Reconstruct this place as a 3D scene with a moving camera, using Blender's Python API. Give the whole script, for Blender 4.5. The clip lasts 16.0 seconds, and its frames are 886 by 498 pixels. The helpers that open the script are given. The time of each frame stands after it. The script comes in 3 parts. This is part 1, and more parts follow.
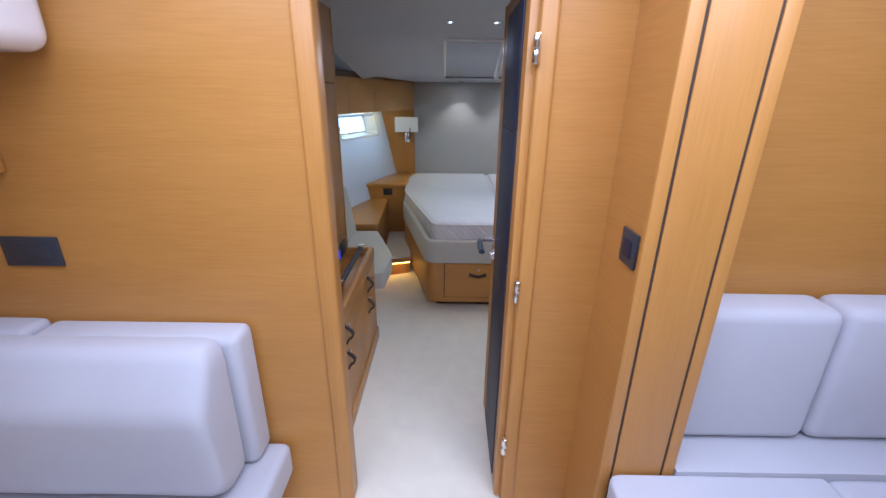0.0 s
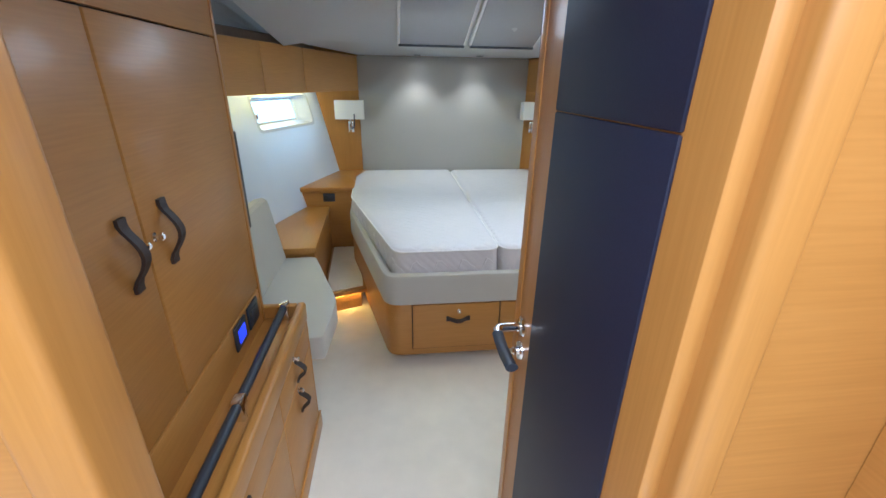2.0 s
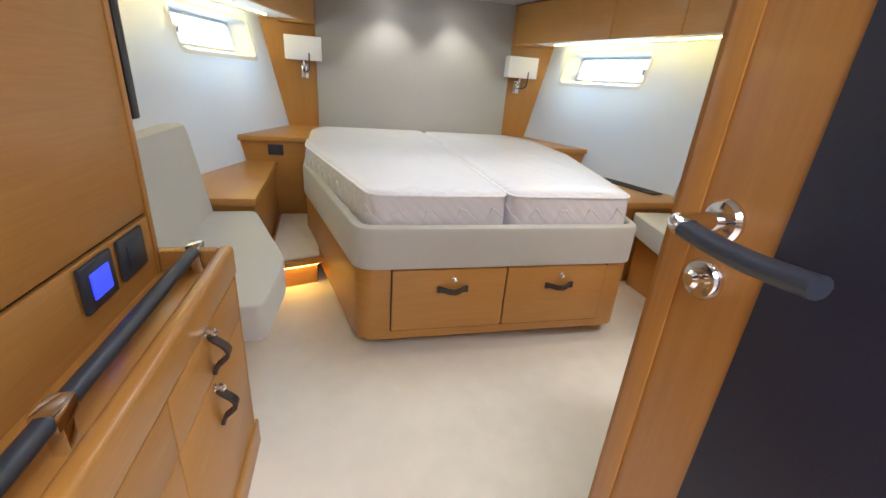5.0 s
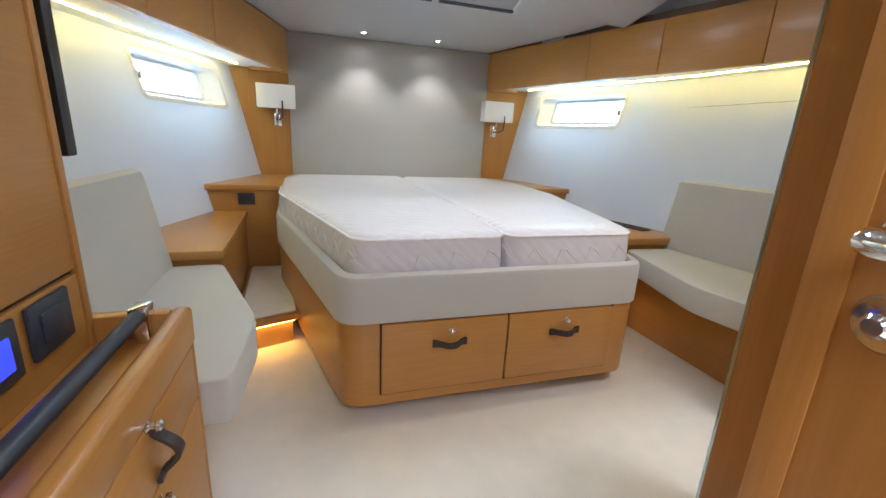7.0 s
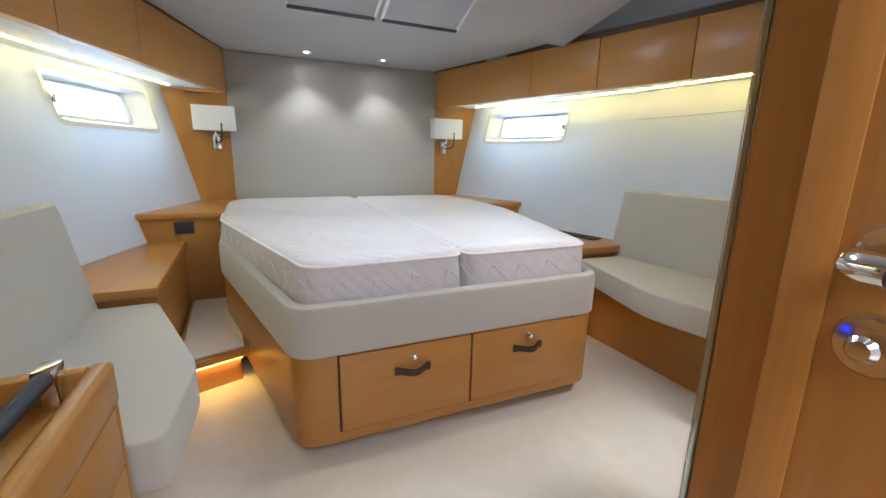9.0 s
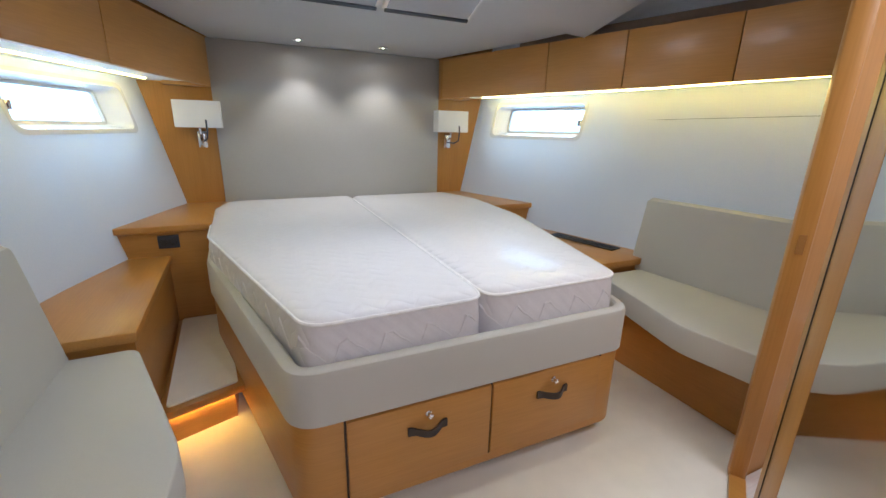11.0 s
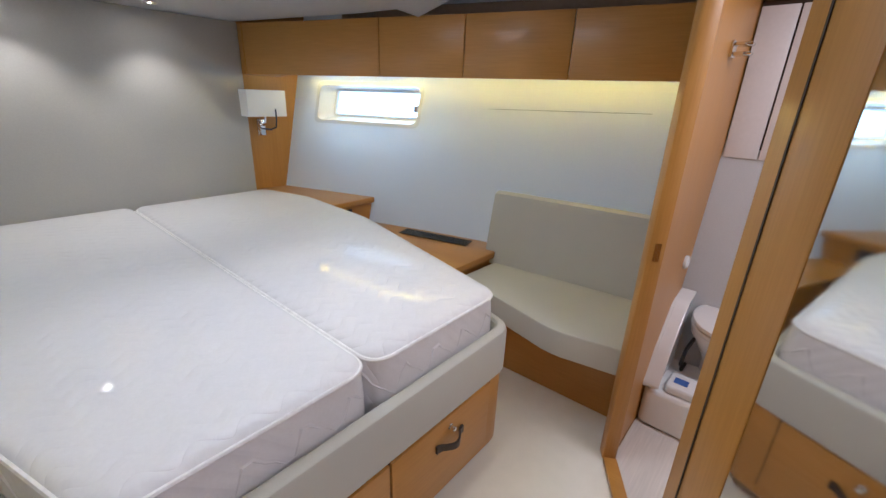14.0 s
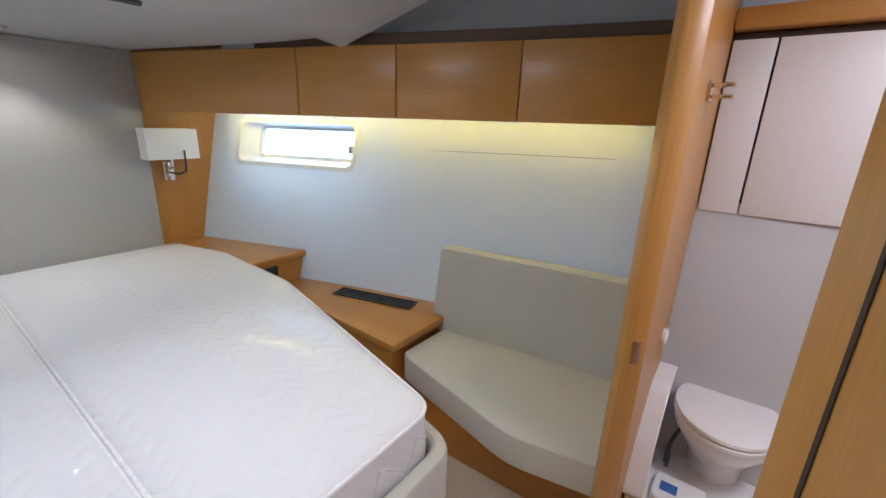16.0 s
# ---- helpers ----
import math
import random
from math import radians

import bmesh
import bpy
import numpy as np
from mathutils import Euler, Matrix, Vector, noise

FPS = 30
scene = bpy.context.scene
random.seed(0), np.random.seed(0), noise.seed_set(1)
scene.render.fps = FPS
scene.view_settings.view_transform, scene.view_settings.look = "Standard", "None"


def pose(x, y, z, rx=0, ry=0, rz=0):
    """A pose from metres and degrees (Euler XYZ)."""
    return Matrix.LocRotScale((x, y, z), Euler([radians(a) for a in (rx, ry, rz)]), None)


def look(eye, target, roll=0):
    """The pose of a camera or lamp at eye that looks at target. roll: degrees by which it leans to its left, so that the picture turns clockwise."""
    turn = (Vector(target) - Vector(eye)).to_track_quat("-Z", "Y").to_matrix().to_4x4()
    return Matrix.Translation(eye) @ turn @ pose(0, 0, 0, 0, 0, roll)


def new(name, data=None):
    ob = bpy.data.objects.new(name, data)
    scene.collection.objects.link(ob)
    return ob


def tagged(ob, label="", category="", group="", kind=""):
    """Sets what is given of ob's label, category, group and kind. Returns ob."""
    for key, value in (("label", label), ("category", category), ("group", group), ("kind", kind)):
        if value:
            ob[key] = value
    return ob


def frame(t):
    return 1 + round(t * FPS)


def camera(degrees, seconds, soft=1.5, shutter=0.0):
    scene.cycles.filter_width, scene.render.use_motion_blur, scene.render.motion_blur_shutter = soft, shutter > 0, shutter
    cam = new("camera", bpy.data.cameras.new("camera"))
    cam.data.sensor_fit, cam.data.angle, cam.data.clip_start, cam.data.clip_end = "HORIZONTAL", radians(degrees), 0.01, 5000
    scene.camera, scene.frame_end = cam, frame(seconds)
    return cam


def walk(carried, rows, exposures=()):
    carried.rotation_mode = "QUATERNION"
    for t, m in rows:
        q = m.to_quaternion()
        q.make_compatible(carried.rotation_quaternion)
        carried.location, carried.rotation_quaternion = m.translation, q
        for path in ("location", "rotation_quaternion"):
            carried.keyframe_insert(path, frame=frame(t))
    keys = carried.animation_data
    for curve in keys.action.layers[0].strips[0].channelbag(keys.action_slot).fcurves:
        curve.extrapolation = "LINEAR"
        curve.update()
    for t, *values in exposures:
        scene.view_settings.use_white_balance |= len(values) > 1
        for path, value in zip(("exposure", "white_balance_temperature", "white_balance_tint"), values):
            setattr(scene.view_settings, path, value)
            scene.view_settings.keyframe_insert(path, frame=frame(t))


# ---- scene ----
cam = camera(94.5, 16.0)
PATH = [
    (0, (-0.478, 0.999, 1.791), (-0.486, 2.873, 1.093), 0.7),
    (0.5, (-0.413, 1.344, 1.752), (-0.45, 3.211, 1.035), 0.9),
    (1, (-0.41, 1.643, 1.694), (-0.457, 3.519, 1.004), 0.3),
    (1.5, (-0.528, 1.904, 1.687), (-0.395, 3.778, 1.0), 0.9),
    (2, (-0.564, 2.045, 1.728), (-0.337, 3.882, 0.97), 0.9),
    (2.5, (-0.576, 2.237, 1.661), (-0.452, 4.065, 0.859), 1.0),
    (3, (-0.593, 2.309, 1.561), (-0.616, 4.108, 0.686), 2.4),
    (3.5, (-0.609, 2.356, 1.48), (-0.516, 4.207, 0.728), 1.4),
    (4, (-0.64, 2.428, 1.387), (-0.341, 4.235, 0.584), 4.3),
    (6.5, (-0.692, 2.75, 1.156), (-0.142, 4.585, 0.582), 2.7),
    (7, (-0.705, 2.771, 1.17), (-0.124, 4.612, 0.647), 2.9),
    (7.5, (-0.708, 2.789, 1.169), (-0.033, 4.605, 0.673), 2.7),
    (8, (-0.695, 2.804, 1.183), (0.052, 4.603, 0.729), 1.8),
    (8.5, (-0.688, 2.823, 1.172), (0.09, 4.613, 0.736), 1.3),
    (9, (-0.689, 2.825, 1.18), (0.095, 4.611, 0.737), 1.1),
    (11.5, (-0.637, 3.253, 1.419), (0.18, 4.968, 0.792), 1.2),
    (12, (-0.517, 3.406, 1.454), (0.508, 4.965, 0.734), -0.4),
    (12.5, (-0.453, 3.474, 1.48), (0.742, 4.904, 0.752), 3.1),
    (13, (-0.489, 3.478, 1.49), (0.891, 4.717, 0.74), 2.8),
    (13.5, (-0.546, 3.495, 1.528), (0.885, 4.685, 0.796), 0.9),
    (14, (-0.566, 3.524, 1.524), (0.866, 4.735, 0.83), 2.1),
    (14.5, (-0.537, 3.514, 1.557), (0.93, 4.694, 0.881), 1.4),
    (15, (-0.501, 3.532, 1.544), (1.056, 4.61, 0.903), 2.0),
    (15.5, (-0.313, 3.586, 1.561), (1.271, 4.641, 0.946), 1.8),
    (16, (-0.12, 3.688, 1.612), (1.431, 4.807, 1.028), 1.9),
]
walk(cam, [(t, look(eye, target, roll)) for t, eye, target, roll in PATH], [(0.0, 0.0, 5200, 13), (0.5, 0.04, 5300, 12), (1.0, 0.25, 5400, 10), (1.6, 0.42, 5150, 4), (2.0, 0.5, 5300, 4), (2.5, 0.95, 6000, 12), (4.0, 0.88, 6200, 11), (7.0, 0.72, 5800, 10), (9.0, 0.7, 5750, 10), (12.5, 0.42, 5750, 12), (15.0, 0.40, 5750, 13), (16.0, 0.46, 5700, 12)])

# ---------------------------------------------------------------- light
world = bpy.data.worlds.new("sky")
world.use_nodes = True
scene.world = world
wn = world.node_tree.nodes
sky = wn.new("ShaderNodeTexSky")
sky.sky_type, sky.sun_disc = "NISHITA", False
sky.sun_elevation, sky.sun_rotation = radians(48), radians(200)
wn["Background"].inputs["Strength"].default_value = 0.12
world.node_tree.links.new(sky.outputs["Color"], wn["Background"].inputs["Color"])


def lamp(name, kind, m, energy, colour, **settings):
    data = bpy.data.lights.new(name, kind)
    data.energy, data.color = energy, colour
    for key, value in settings.items():
        setattr(data, key, value)
    ob = new(name, data)
    ob.matrix_world = m
    return ob


lamp("sun", "SUN", look((4, -6, 10), (0, 0, 0)), 0.8, (1.0, 0.97, 0.92), angle=radians(25))
DAY = (0.44, 0.71, 1.0)
# daylight through the saloon skylight and the two portlights
lamp("saloon_skylight", "AREA", look((-0.4, 1.45, 2.46), (-0.4, 1.45, 0)), 52, (0.98, 0.92, 1.0), shape="RECTANGLE", size=2.5, size_y=1.3)
# added fill lamp that brightens the head; its ceiling has no opening
lamp("head_fill_light", "AREA", look((1.0, 3.05, 2.26), (1.0, 3.05, 0)), 11, (1.0, 0.96, 0.98), shape="RECTANGLE", size=0.6, size_y=0.4)
for s in (-1, 1):
    lamp("portlight_daylight", "AREA", look((s * 1.80, 6.17, 1.42), (s * 0.5, 5.4, 1.2)), 4.2, DAY, shape="RECTANGLE", size=0.95, size_y=0.45)
lamp("deck_hatch_light", "AREA", look((0.02, 4.85, 2.18), (0.02, 4.4, 0)), 7, (0.86, 0.92, 1.0), shape="RECTANGLE", size=0.95, size_y=0.5)
SPOTS = [(-0.30, 6.49, 1.964), (0.325, 6.48, 1.964), (-0.46, 4.33, 2.294), (-0.12, 4.33, 2.294), (0.24, 4.33, 2.294), (0.58, 4.33, 2.294)]
for i, (x, y, z) in enumerate(SPOTS):
    lamp("downlight_beam", "SPOT", look((x, y, z - 0.02), (x, y + (0.06 if i < 2 else 0), 0)), 8.5 if i < 2 else 4.0, (1.0, 0.93, 0.84), spot_size=radians(95), spot_blend=0.7, shadow_soft_size=0.02)


# ---------------------------------------------------------------- materials
def material(name, colour, rough=0.5, metal=0.0, vary=0.12, scale=(3, 3, 3), fine=(40, 40, 40), bump=0.1, dist=0.002, coat=0.0, sheen=0.0, dark=None):
    m = bpy.data.materials.new(name)
    m.use_nodes = True
    n, l = m.node_tree.nodes, m.node_tree.links
    b = n["Principled BSDF"]
    b.inputs["Metallic"].default_value, b.inputs["Coat Weight"].default_value = metal, coat
    b.inputs["Coat Roughness"].default_value = 0.10
    b.inputs["Sheen Weight"].default_value = sheen
    tc = n.new("ShaderNodeTexCoord")
    big, small = [n.new("ShaderNodeTexNoise") for _ in range(2)]
    for tex, sc, det in ((big, scale, 4), (small, fine, 6)):
        mp = n.new("ShaderNodeMapping")
        mp.inputs["Scale"].default_value = sc
        l.new(tc.outputs["Object"], mp.inputs["Vector"])
        l.new(mp.outputs["Vector"], tex.inputs["Vector"])
        tex.inputs["Scale"].default_value, tex.inputs["Detail"].default_value = 1.0, det
    mix = n.new("ShaderNodeMix")
    mix.data_type = "FLOAT"
    mix.inputs[0].default_value = 0.55
    l.new(big.outputs["Fac"], mix.inputs[2])
    l.new(small.outputs["Fac"], mix.inputs[3])
    ramp = n.new("ShaderNodeValToRGB")
    lo = dark or [c * (1 - vary * 1.6) for c in colour]
    hi = [min(1, c * (1 + vary)) for c in colour]
    ramp.color_ramp.elements[0].position, ramp.color_ramp.elements[1].position = 0.27, 0.73
    ramp.color_ramp.elements[0].color, ramp.color_ramp.elements[1].color = (*lo, 1), (*hi, 1)
    l.new(mix.outputs[0], ramp.inputs["Fac"])
    l.new(ramp.outputs["Color"], b.inputs["Base Color"])
    rr = n.new("ShaderNodeMapRange")
    rr.inputs["To Min"].default_value, rr.inputs["To Max"].default_value = max(0.02, rough - 0.06), min(1, rough + 0.06)
    l.new(big.outputs["Fac"], rr.inputs["Value"])
    l.new(rr.outputs["Result"], b.inputs["Roughness"])
    if bump:
        bp = n.new("ShaderNodeBump")
        bp.inputs["Strength"].default_value, bp.inputs["Distance"].default_value = bump, dist
        l.new(small.outputs["Fac"], bp.inputs["Height"])
        l.new(bp.outputs["Normal"], b.inputs["Normal"])
    return m


def glow(name, colour, strength):
    m = bpy.data.materials.new(name)
    m.use_nodes = True
    b = m.node_tree.nodes["Principled BSDF"]
    b.inputs["Base Color"].default_value = (*colour, 1)
    b.inputs["Emission Color"].default_value = (*colour, 1)
    b.inputs["Emission Strength"].default_value = strength
    return m


def quilted(name, colour):
    """White knitted cover under clear film: wavy stitched lines pressed into the padding."""
    m = material(name, colour, 0.6, 0, 0.03, (2, 2, 2), (90, 90, 90), 0.05, 0.001, coat=0.38)
    m.node_tree.nodes["Principled BSDF"].inputs["Coat Roughness"].default_value = 0.06
    n, l = m.node_tree.nodes, m.node_tree.links
    b = n["Principled BSDF"]
    tc, sep = n.new("ShaderNodeTexCoord"), n.new("ShaderNodeSeparateXYZ")
    l.new(tc.outputs["Object"], sep.inputs[0])

    def maths(op, a, c):
        node = n.new("ShaderNodeMath")
        node.operation = op
        for k, v in enumerate((a, c)):
            if isinstance(v, (int, float)):
                node.inputs[k].default_value = v
            else:
                l.new(v, node.inputs[k])
        return node.outputs[0]
    wave = maths("SINE", maths("MULTIPLY", maths("ADD", sep.outputs["X"], sep.outputs["Z"]), 57.0), 0.0)
    lines = maths("PINGPONG", maths("ADD", sep.outputs["Y"], maths("MULTIPLY", wave, 0.017)), 0.034)
    pad = maths("POWER", maths("MINIMUM", maths("DIVIDE", lines, 0.026), 1.0), 0.6)
    nz = n.new("ShaderNodeTexNoise")
    nz.inputs["Scale"].default_value = 5.0
    l.new(tc.outputs["Object"], nz.inputs["Vector"])
    height = maths("ADD", maths("MULTIPLY", pad, maths("ADD", maths("MAXIMUM", maths("MULTIPLY", maths("SUBTRACT", nz.outputs["Fac"], 0.31), 1.7), 0.0), 0.06)), maths("MULTIPLY", nz.outputs["Fac"], 0.9))
    bp = n.new("ShaderNodeBump")
    bp.inputs["Strength"].default_value, bp.inputs["Distance"].default_value = 0.68, 0.011
    l.new(height, bp.inputs["Height"])
    l.new(bp.outputs["Normal"], b.inputs["Normal"])
    return m


OAK = (0.485, 0.237, 0.054)
OAKD = (0.415, 0.190, 0.037)
WOOD = material("oak_veneer_grain_level", OAK, 0.40, 0, 0.1, (1.2, 1.2, 9), (7, 7, 170), 0.05, 0.0006, coat=0.12, dark=OAKD)
WOODV = material("oak_veneer_grain_upright", OAK, 0.40, 0, 0.1, (9, 9, 1.2), (150, 150, 5), 0.05, 0.0006, coat=0.12, dark=OAKD)
WOODT = material("oak_veneer_grain_lengthwise", OAK, 0.34, 0, 0.1, (9, 1.2, 9), (150, 6, 150), 0.05, 0.0006, coat=0.15, dark=OAKD)
GROOVE = material("dark_groove", (0.05, 0.03, 0.02), 0.7)
LINING = material("white_vinyl_lining", (0.90, 0.895, 0.89), 0.55, 0, 0.03, (1, 1, 1), (160, 160, 160), 0.08, 0.0008)
CEIL = material("pale_grey_headliner", (0.91, 0.905, 0.895), 0.55, 0, 0.03, (1.5, 1.5, 1.5), (200, 200, 200), 0.06, 0.0006)
GREYLEATHER = material("warm_grey_headboard", (0.45, 0.435, 0.40), 0.45, 0, 0.05, (1.5, 1.5, 2), (170, 170, 170), 0.12, 0.0008)
FABRIC = material("grey_beige_fabric", (0.54, 0.525, 0.46), 0.85, 0, 0.05, (3, 3, 3), (420, 420, 420), 0.35, 0.001, sheen=0.2)
PALEFAB = material("pale_blue_grey_fabric", (0.50, 0.50, 0.54), 0.8, 0, 0.05, (3, 3, 3), (420, 420, 420), 0.3, 0.001, sheen=0.2)
CARPET = material("cream_floor_cover", (0.82, 0.775, 0.65), 0.8, 0, 0.05, (1.6, 1.6, 1.6), (9, 9, 9), 0.35, 0.010, sheen=0.1)
NAVY = material("dark_navy_leather", (0.014, 0.018, 0.043), 0.52, 0, 0.15, (3, 3, 3), (300, 300, 300), 0.2, 0.0008)
STRAP = material("dark_brown_leather", (0.045, 0.030, 0.024), 0.5, 0, 0.2, (8, 8, 8), (300, 300, 300), 0.2, 0.0008)
CHROME = material("polished_chrome", (0.80, 0.80, 0.80), 0.10, 1.0, 0.02, (8, 8, 8), (40, 40, 40), 0)
BLACK = material("black_plastic", (0.015, 0.015, 0.017), 0.35, 0, 0.1)
SLATE = material("dark_slate_plastic", (0.035, 0.042, 0.055), 0.4, 0, 0.1)
MATT = quilted("white_quilted_cover", (0.77, 0.75, 0.75))
PIPING = material("white_piping", (0.86, 0.84, 0.82), 0.6)
SHADE = material("white_lampshade_fabric", (0.85, 0.83, 0.79), 0.8, 0, 0.03, (4, 4, 4), (500, 500, 500), 0.2, 0.0006)
WHITE = material("white_gelcoat", (0.82, 0.81, 0.80), 0.18, 0, 0.02, (2, 2, 2), (30, 30, 30), 0, coat=0.3)
WHITEPANEL = material("white_laminate", (0.76, 0.73, 0.72), 0.4, 0, 0.03, (2, 2, 2), (60, 60, 60), 0.03, 0.0005)
HEADSOLE = material("pale_planked_sole", (0.66, 0.60, 0.54), 0.5, 0, 0.1, (1, 9, 1), (6, 120, 6), 0.05, 0.001)
BLUE = material("blue_print", (0.05, 0.13, 0.40), 0.5)
BLIND = material("pale_grey_blind", (0.42, 0.43, 0.45), 0.25, 0, 0.03, (2, 2, 2), (90, 90, 90), 0.03, 0.0005, coat=0.3)
LED = glow("warm_led_strip", (1.0, 0.78, 0.19), 22.0)
LEDA = glow("amber_led_strip", (1.0, 0.64, 0.13), 26.0)
BULB = glow("lit_downlight", (1.0, 0.93, 0.82), 60.0)
SCREEN = glow("blue_display", (0.04, 0.06, 0.9), 0.8)
MIRROR = material("mirror_silver", (0.80, 0.82, 0.81), 0.02, 1.0, 0.0, bump=0)
GLASSEDGE = material("green_glass_edge", (0.45, 0.58, 0.58), 0.08, 0.6)
GLASS = bpy.data.materials.new("clear_glass")
GLASS.use_nodes = True
gb = GLASS.node_tree.nodes["Principled BSDF"]
gb.inputs["Transmission Weight"].default_value, gb.inputs["Roughness"].default_value, gb.inputs["IOR"].default_value = 1.0, 0.0, 1.45


# ---------------------------------------------------------------- mesh helpers
def bm_object(name, bm, mat, smooth=True):
    bmesh.ops.recalc_face_normals(bm, faces=bm.faces)
    me = bpy.data.meshes.new(name)
    bm.to_mesh(me)
    bm.free()
    me.materials.append(mat)
    if smooth:
        for p in me.polygons:
            p.use_smooth = True
        me.set_sharp_from_angle(angle=radians(35))
    return new(name, me)


def part(name, bm, mat, parent=None, label=""):
    ob = bm_object(name, bm, mat)
    if parent:
        ob.parent = parent
        ob.matrix_parent_inverse = Matrix.Translation(-parent.location)
    return tagged(ob, label)


def thing(name, place, label, category, group=""):
    ob = new(name)
    ob.location = place
    ob.empty_display_size = 0.1
    return tagged(ob, label, category, group)


def structure(name, bm, mat, label=""):
    return tagged(bm_object(name, bm, mat), label, "", "", "structure")


def soften(bm, r, seg=2):
    if r:
        es = [e for e in bm.edges if len(e.link_faces) == 2 and e.calc_face_angle(0) > 0.6]
        bmesh.ops.bevel(bm, geom=es, offset=r, segments=seg, profile=0.5, affect="EDGES", clamp_overlap=True)
    return bm


def prism(points, z0, z1, r=0.0, seg=2, lean=None):
    """An upright prism over a plan outline; z0, z1 may be functions of (x, y)."""
    bm = bmesh.new()
    low = [bm.verts.new((x, y, z0(x, y) if callable(z0) else z0)) for x, y in points]
    top = [bm.verts.new((x + (lean[0] if lean else 0), y + (lean[1] if lean else 0), z1(x, y) if callable(z1) else z1)) for x, y in points]
    n = len(points)
    bm.faces.new(low)
    bm.faces.new(top)
    for i in range(n):
        bm.faces.new((low[i], low[(i + 1) % n], top[(i + 1) % n], top[i]))
    bmesh.ops.recalc_face_normals(bm, faces=bm.faces)
    return soften(bm, r, seg)


def box(x0, x1, y0, y1, z0, z1, r=0.0, seg=2):
    return prism([(x0, y0), (x1, y0), (x1, y1), (x0, y1)], z0, z1, r, seg)


def upright(points, y0, y1, r=0.0, seg=2):
    """A slab over an outline in x and z, from y0 to y1."""
    bm = prism(points, 0, 1, 0)
    for v in bm.verts:
        x, z, t = v.co
        v.co = (x, y0 + (y1 - y0) * t, z)
    return soften(bm, r, seg)


def sidewall(points, x0, x1, r=0.0, seg=2):
    """A slab over an outline in y and z, from x0 to x1."""
    bm = prism(points, 0, 1, 0)
    for v in bm.verts:
        y, z, t = v.co
        v.co = (x0 + (x1 - x0) * t, y, z)
    return soften(bm, r, seg)


def join(bm, other):
    me = bpy.data.meshes.new("tmp")
    other.to_mesh(me)
    other.free()
    bm.from_mesh(me)
    bpy.data.meshes.remove(me)
    return bm


def turned(bm, m):
    bmesh.ops.transform(bm, matrix=m, verts=bm.verts)
    return bm


def fillet(points, radii, seg=7):
    """A plan outline with rounded corners."""
    out, n = [], len(points)
    for i, (p, r) in enumerate(zip(points, radii)):
        p, a, b = Vector(p), Vector(points[i - 1]), Vector(points[(i + 1) % n])
        if not r:
            out.append(tuple(p))
            continue
        u, v = (a - p).normalized(), (b - p).normalized()
        half = u.angle(v) / 2
        d = min(r / math.tan(half), (a - p).length * 0.49, (b - p).length * 0.49)
        s, e = p + u * d, p + v * d
        for k in range(seg + 1):
            t = k / seg
            out.append(tuple((1 - t) ** 2 * s + 2 * t * (1 - t) * p + t * t * e))
    return out


def inset(points, d):
    """The outline moved inwards by d (counter-clockwise outlines)."""
    out, n = [], len(points)
    for i in range(n):
        a, p, b = Vector(points[i - 1]), Vector(points[i]), Vector(points[(i + 1) % n])
        u, v = (p - a).normalized(), (b - p).normalized()
        m = Vector((-u.y, u.x)) + Vector((-v.y, v.x))
        m.normalize()
        c = max(0.5, m.dot(Vector((-u.y, u.x))))
        out.append(tuple(p + m * d / c))
    return out


def tube(path, r, seg=10, closed=False, flat=1.0):
    """A round or flattened bar along a path of points."""
    bm = bmesh.new()
    pts = [Vector(p) for p in path]
    rings, n = [], len(pts)
    for i, p in enumerate(pts):
        a = pts[i - 1] if i or closed else p
        b = pts[(i + 1) % n] if i < n - 1 or closed else p
        d = (b - a).normalized()
        ref = Vector((0, 0, 1)) if abs(d.z) < 0.95 else Vector((0, 1, 0))
        u = d.cross(ref).normalized()
        v = u.cross(d)
        rings.append([bm.verts.new(p + r * (math.cos(t) * u + flat * math.sin(t) * v)) for t in (2 * math.pi * k / seg for k in range(seg))])
    for i in range(n if closed else n - 1):
        a, b = rings[i], rings[(i + 1) % n]
        for k in range(seg):
            bm.faces.new((a[k], a[(k + 1) % seg], b[(k + 1) % seg], b[k]))
    if not closed:
        bm.faces.new(rings[0])
        bm.faces.new(rings[-1])
    return bm


def lathe(profile, m, seg=20):
    """A turned body: profile of (radius, height), placed by the matrix m."""
    bm = bmesh.new()
    rings = [[bm.verts.new(m @ Vector((r * math.cos(t), r * math.sin(t), h))) for t in (2 * math.pi * k / seg for k in range(seg))] for r, h in profile]
    for a, b in zip(rings, rings[1:]):
        for k in range(seg):
            bm.faces.new((a[k], a[(k + 1) % seg], b[(k + 1) % seg], b[k]))
    bm.faces.new(rings[0])
    bm.faces.new(rings[-1])
    return bm


def pillow(bm, amount, seed):
    """Slight unevenness of stuffed things."""
    for v in bm.verts:
        v.co += amount * noise.noise_vector(v.co * 4 + Vector((seed, 0, 0)))
    return bm


def dense(bm, cuts):
    bmesh.ops.subdivide_edges(bm, edges=[e for e in bm.edges if e.calc_length() > 0.15], cuts=cuts, use_grid_fill=True)
    return bm


